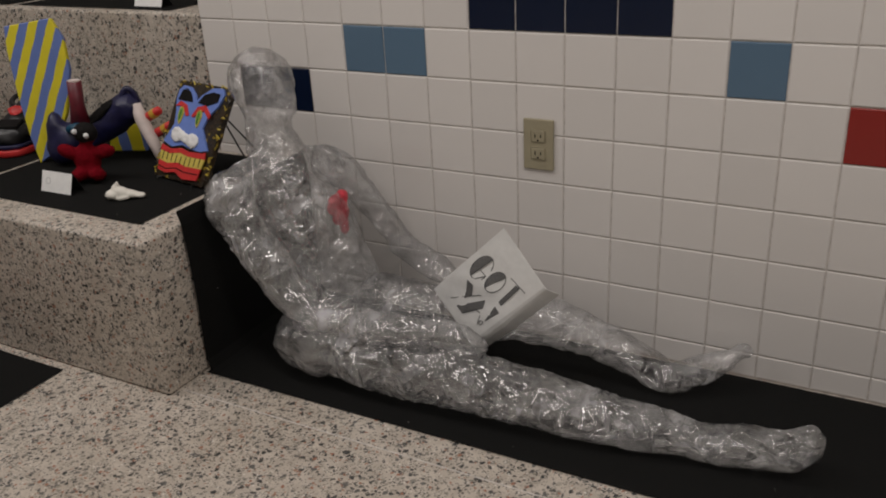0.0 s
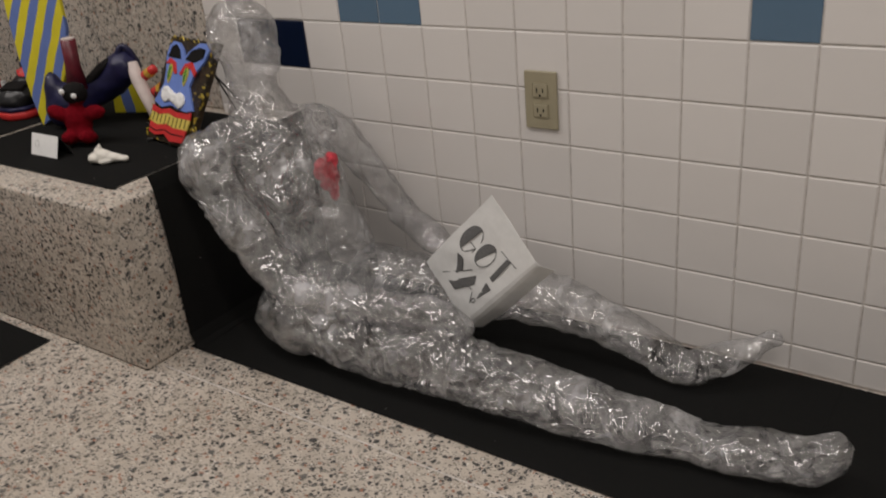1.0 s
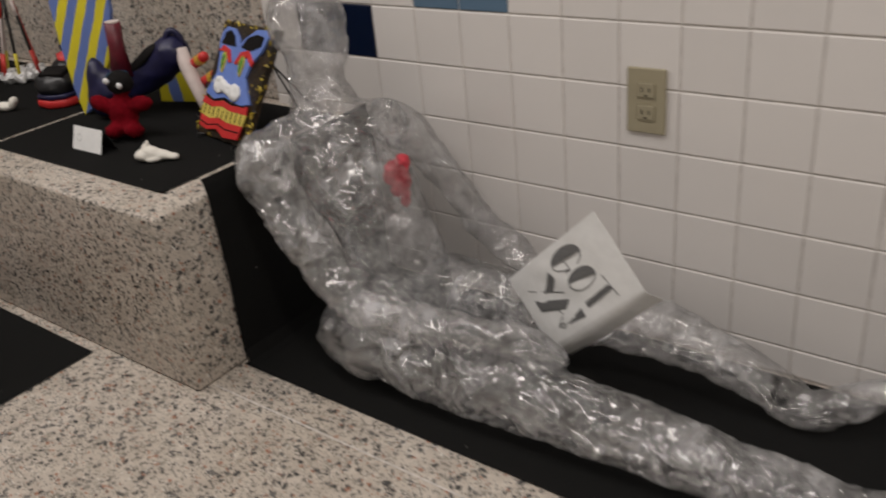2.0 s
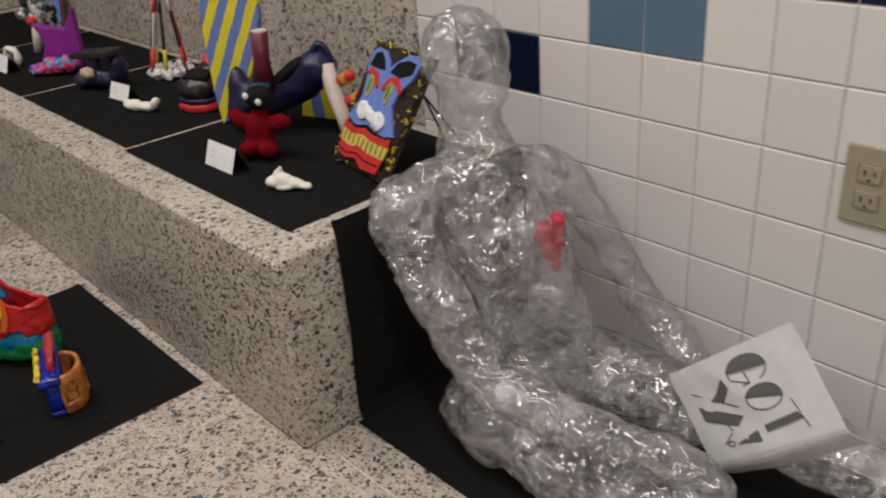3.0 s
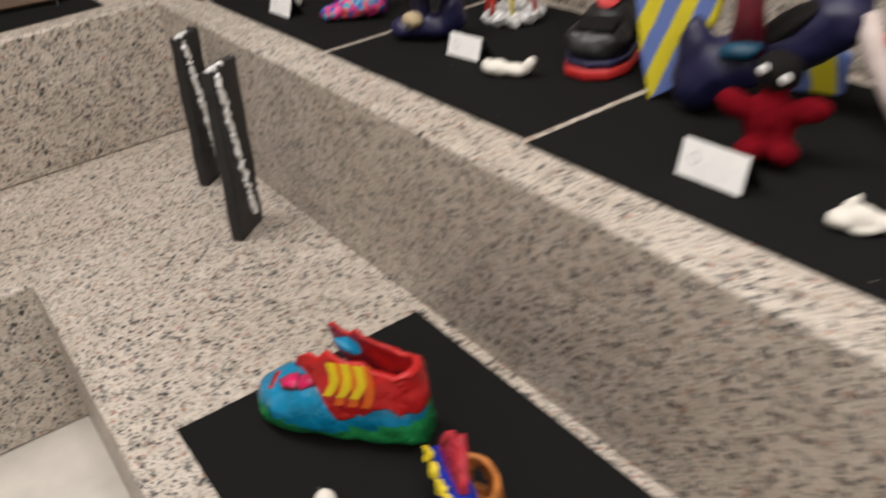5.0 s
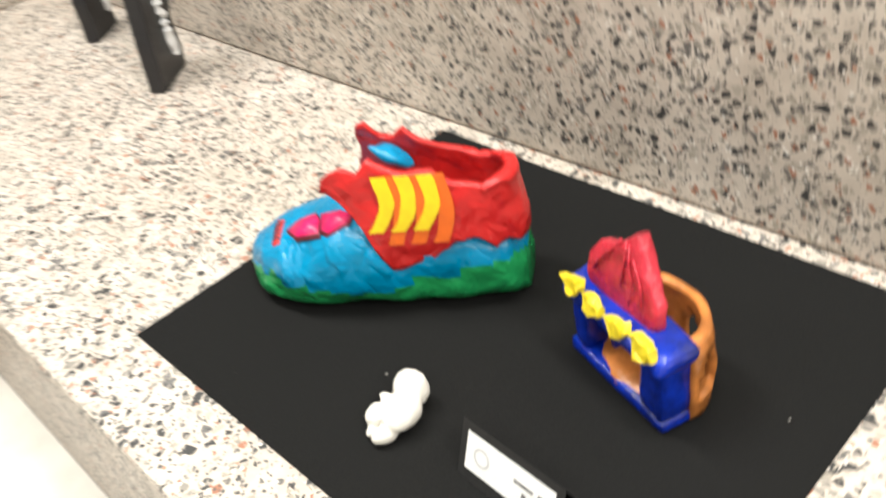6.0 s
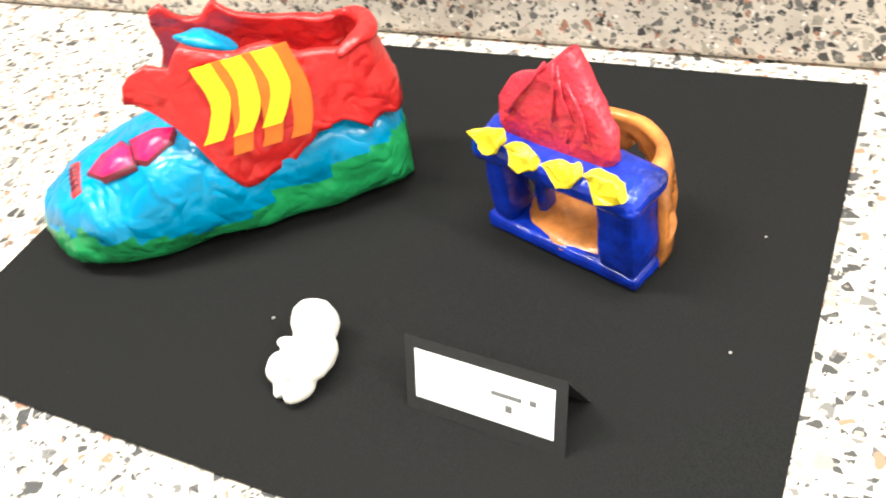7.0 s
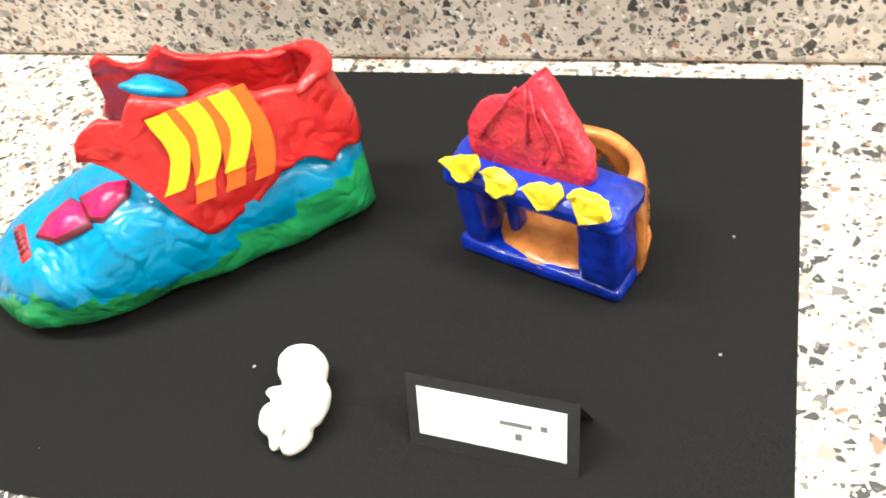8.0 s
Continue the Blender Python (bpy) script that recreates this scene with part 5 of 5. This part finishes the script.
def trinket_tower():
    root = thing("trinket_sculpture", None, None, "tower of glued beads, bottles and trinkets", "sculpture", at=pose(-2.255, -0.205, BENCH + 0.002))
    rnd = random.Random(5)
    for k in range(64):
        z = 0.02 + 0.235 * (k / 64)
        r = 0.036 if z < 0.10 else 0.062
        a = rnd.uniform(0, 6.28)
        d = r * math.sqrt(rnd.random())
        size = rnd.uniform(0.010, 0.021)
        b = ball((d * math.cos(a), d * math.sin(a), z), (size, size * rnd.uniform(0.6, 1), size * rnd.uniform(0.7, 1.3)), (rnd.uniform(0, 90), rnd.uniform(0, 90), 0), 2)
        part("trinket", rough_up(b, 0.004, 60, k), (TRINKET, SILVER, TRINKET, TRINKET, SHOE_BLACK)[k % 5], root)
    part("bottle", tube([(0, 0, 0), (0, 0, 0.16), (0, 0, 0.20), (0, 0, 0.26)], [0.034, 0.034, 0.014, 0.014], 14), SILVER, root, smooth=True)
    part("figure_leg", rough_up(tube([(0.035, -0.055, 0.0), (0.030, -0.045, 0.05), (0.025, -0.035, 0.085)], [0.012, 0.012, 0.014], 10), 0.002, 60), PINK_WHITE, root, smooth=True)
    part("cap", rough_up(ball((0.022, -0.045, 0.095), (0.020, 0.016, 0.014)), 0.003, 60), MASK_RED, root, smooth=True)
    return root


trinket_tower()


def small_picture():
    root = thing("framed_picture", None, None, "small blue picture in a dark wooden frame", "picture", at=pose(-2.60, -0.085, BENCH + 0.002, -10, 0, 35))
    for o in (box(-0.075, -0.058, 0, 0.014, 0, 0.30, 0.002), box(0.058, 0.075, 0, 0.014, 0, 0.30, 0.002), box(-0.058, 0.058, 0, 0.014, 0, 0.017, 0.002), box(-0.058, 0.058, 0, 0.014, 0.283, 0.30, 0.002)):
        part("rail", o, WOOD_DARK, root)
    part("picture", box(-0.058, 0.058, 0.006, 0.010, 0.017, 0.283), MASK_BLUE, root)
    return root


small_picture()


def craft_box():
    root = thing("craft_box", None, None, "small painted cardboard box with paper flower petals", "craft box", at=pose(-2.86, -0.275, BENCH + 0.002, 0, 0, 35))
    body = prism([(-0.055, -0.035), (0.055, -0.035), (0.055, 0.035), (-0.055, 0.035)], 0, 0.058, 0.004)
    part("box", rough_up(body, 0.003, 30), CARDBOARD, root)
    lid = plate([(-0.050, 0.058), (0.050, 0.058), (0.030, 0.082), (-0.036, 0.080)], 0.060, 0.003)
    part("lid", moved(lid, pose(0, -0.03, 0)), SILVER, root)
    for k, a in enumerate((150, 185, 215)):
        part("petal", ball((-0.045 + 0.030 * math.cos(radians(a)), -0.010, 0.088 + 0.022 * math.sin(radians(a - 100))), (0.044, 0.016, 0.007), (0, 34 - 22 * k, 0), 2), (GLAZE_BLUE, PAINT_BLUE, GLAZE_BLUE)[k], root, smooth=True)
    return root


craft_box()


# ---- dark boards leaning by the bench ----
def torn_board(at, length, tall, label, seed):
    root = thing("art_board", None, None, label, "artwork", "dark art boards", at=at)
    out = []
    for k in range(40):
        f = k / 10
        side, s = int(f), f - int(f)
        a, b = ((s, 0), (1, s), (1 - s, 1), (0, 1 - s))[side]
        j = 0.012 * noise.noise((a * 7 + seed, b * 7, seed))
        out.append(((a - 1) * length + j, max(0.0, b * tall + (j if b > 0 else 0))))
    part("board", plate(out, 0.026, 0.004), SHOE_BLACK, root, "glossy black board with torn outline")
    line = [(-0.012 - 0.055 * (1 - k / 30) + 0.010 * noise.noise((k * 0.6, seed, 2)), 0.029, tall * (0.10 + 0.88 * k / 30)) for k in range(31)]
    part("torn_edge", rough_up(tube(line, [0.007 + 0.006 * abs(noise.noise((k * 1.3, seed, 9))) for k in range(31)], 7), 0.003, 90), COTTON, root, "crinkled white torn edge")
    top = [(-length * (0.02 + 0.5 * k / 12), 0.016, tall - 0.002 + 0.004 * noise.noise((k * 1.1, seed, 3))) for k in range(13)]
    part("torn_edge", rough_up(tube(top, 0.007, 7), 0.004, 90), COTTON, root, "crinkled white torn edge")
    return root


torn_board(pose(-1.805, -0.752, 0.001, -5, 0, -50), 0.104, 0.385, "black torn-edged art board standing on the ledge", 1.0)
torn_board(pose(-2.130, -0.705, 0.001, -5, 0, -50), 0.090, 0.375, "narrower black torn-edged art board behind the first", 2.0)


# ---- picture on a wire easel, side bench ----
def side_easel():
    easel = thing("wire_easel", None, None, "black wire easel standing on black paper on the side bench", "easel", at=pose(-2.80, -0.86, BENCH + 0.002, 0, 0, 75))
    for sx in (-0.09, 0.09):
        part("front_leg", tube([(sx, -0.02, 0.0), (sx, -0.016, 0.012), (sx * 0.8, 0.03, 0.006), (sx * 0.2, 0.14, 0.30)], 0.003, 6), WIRE, easel)
    part("back_leg", tube([(0.0, 0.135, 0.29), (0.03, 0.26, 0.0)], 0.003, 6), WIRE, easel)
    board = thing("picture_board", plate([(-0.12, 0.0), (0.12, 0.0), (0.125, 0.30), (-0.118, 0.29)], 0.014, 0.003), WOOD_DARK, "dark brown picture board resting on a wire easel", "picture",
                  at=pose(-2.80, -0.86, BENCH + 0.016, 0, 0, 75) @ pose(0, -0.006, 0, -22))
    return board


side_easel()


# ---- wall tiles, last ----
def tile_mesh(w, h, material):
    bm = box(-w / 2, w / 2, -0.004, 0.010, -h / 2, h / 2)
    front = [e for e in bm.edges if all(v.co.y < 0 for v in e.verts)]
    bmesh.ops.bevel(bm, geom=front, offset=0.0025, segments=2, affect="EDGES", profile=0.5)
    return finish(bm, "tile", material)


GAP = 0.0022
COLOURED = {(i, 0): TILE_NAVY for i in (1, 2, 3, 4)}
COLOURED.update({(-2, -1): TILE_LIGHT_BLUE, (-1, -1): TILE_LIGHT_BLUE, (6, -1): TILE_LIGHT_BLUE, (-5, -2): TILE_NAVY, (-4, -2): TILE_NAVY, (8, -2): TILE_RED})
wall = bpy.data.objects["wall_north"]
meshes = {}
far_tiles = []
for j in range(-7, 15):
    z0, z1 = ROW0 + j * PITCH, ROW0 + (j + 1) * PITCH
    z0 = max(z0, 0.002)
    for i in range(-6, 36):
        xc, zc, h = (i + 0.5) * PITCH, (z0 + z1) / 2, z1 - z0 - GAP
        colour = COLOURED.get((i, j), TILE_WHITE)
        if j > 2 or i > 17:
            far_tiles.append((xc, zc, h))
            continue
        key = (colour.name, round(h, 4))
        if key not in meshes:
            meshes[key] = tile_mesh(PITCH - GAP, h, colour)
        ob = new("tile", meshes[key])
        ob.parent = wall
        ob.matrix_basis = pose(xc, 0.0, zc, random.uniform(-0.25, 0.25), 0, random.uniform(-0.25, 0.25))
verts, faces = [], []
for xc, zc, h in far_tiles:
    n, a, b = len(verts), (PITCH - GAP) / 2, h / 2
    verts += [(xc + sx * a, y, zc + sz * b) for y in (-0.004, 0.010) for sx, sz in ((-1, -1), (1, -1), (1, 1), (-1, 1))]
    faces += [(n, n + 1, n + 2, n + 3)] + [(n + k, n + 4 + k, n + 4 + (k + 1) % 4, n + (k + 1) % 4) for k in range(4)]
me = bpy.data.meshes.new("tiles_far")
me.from_pydata(verts, [], faces)
me.materials.append(TILE_WHITE)
ob = tagged(new("tiles_far", me), kind="stuff")
ob.parent = wall
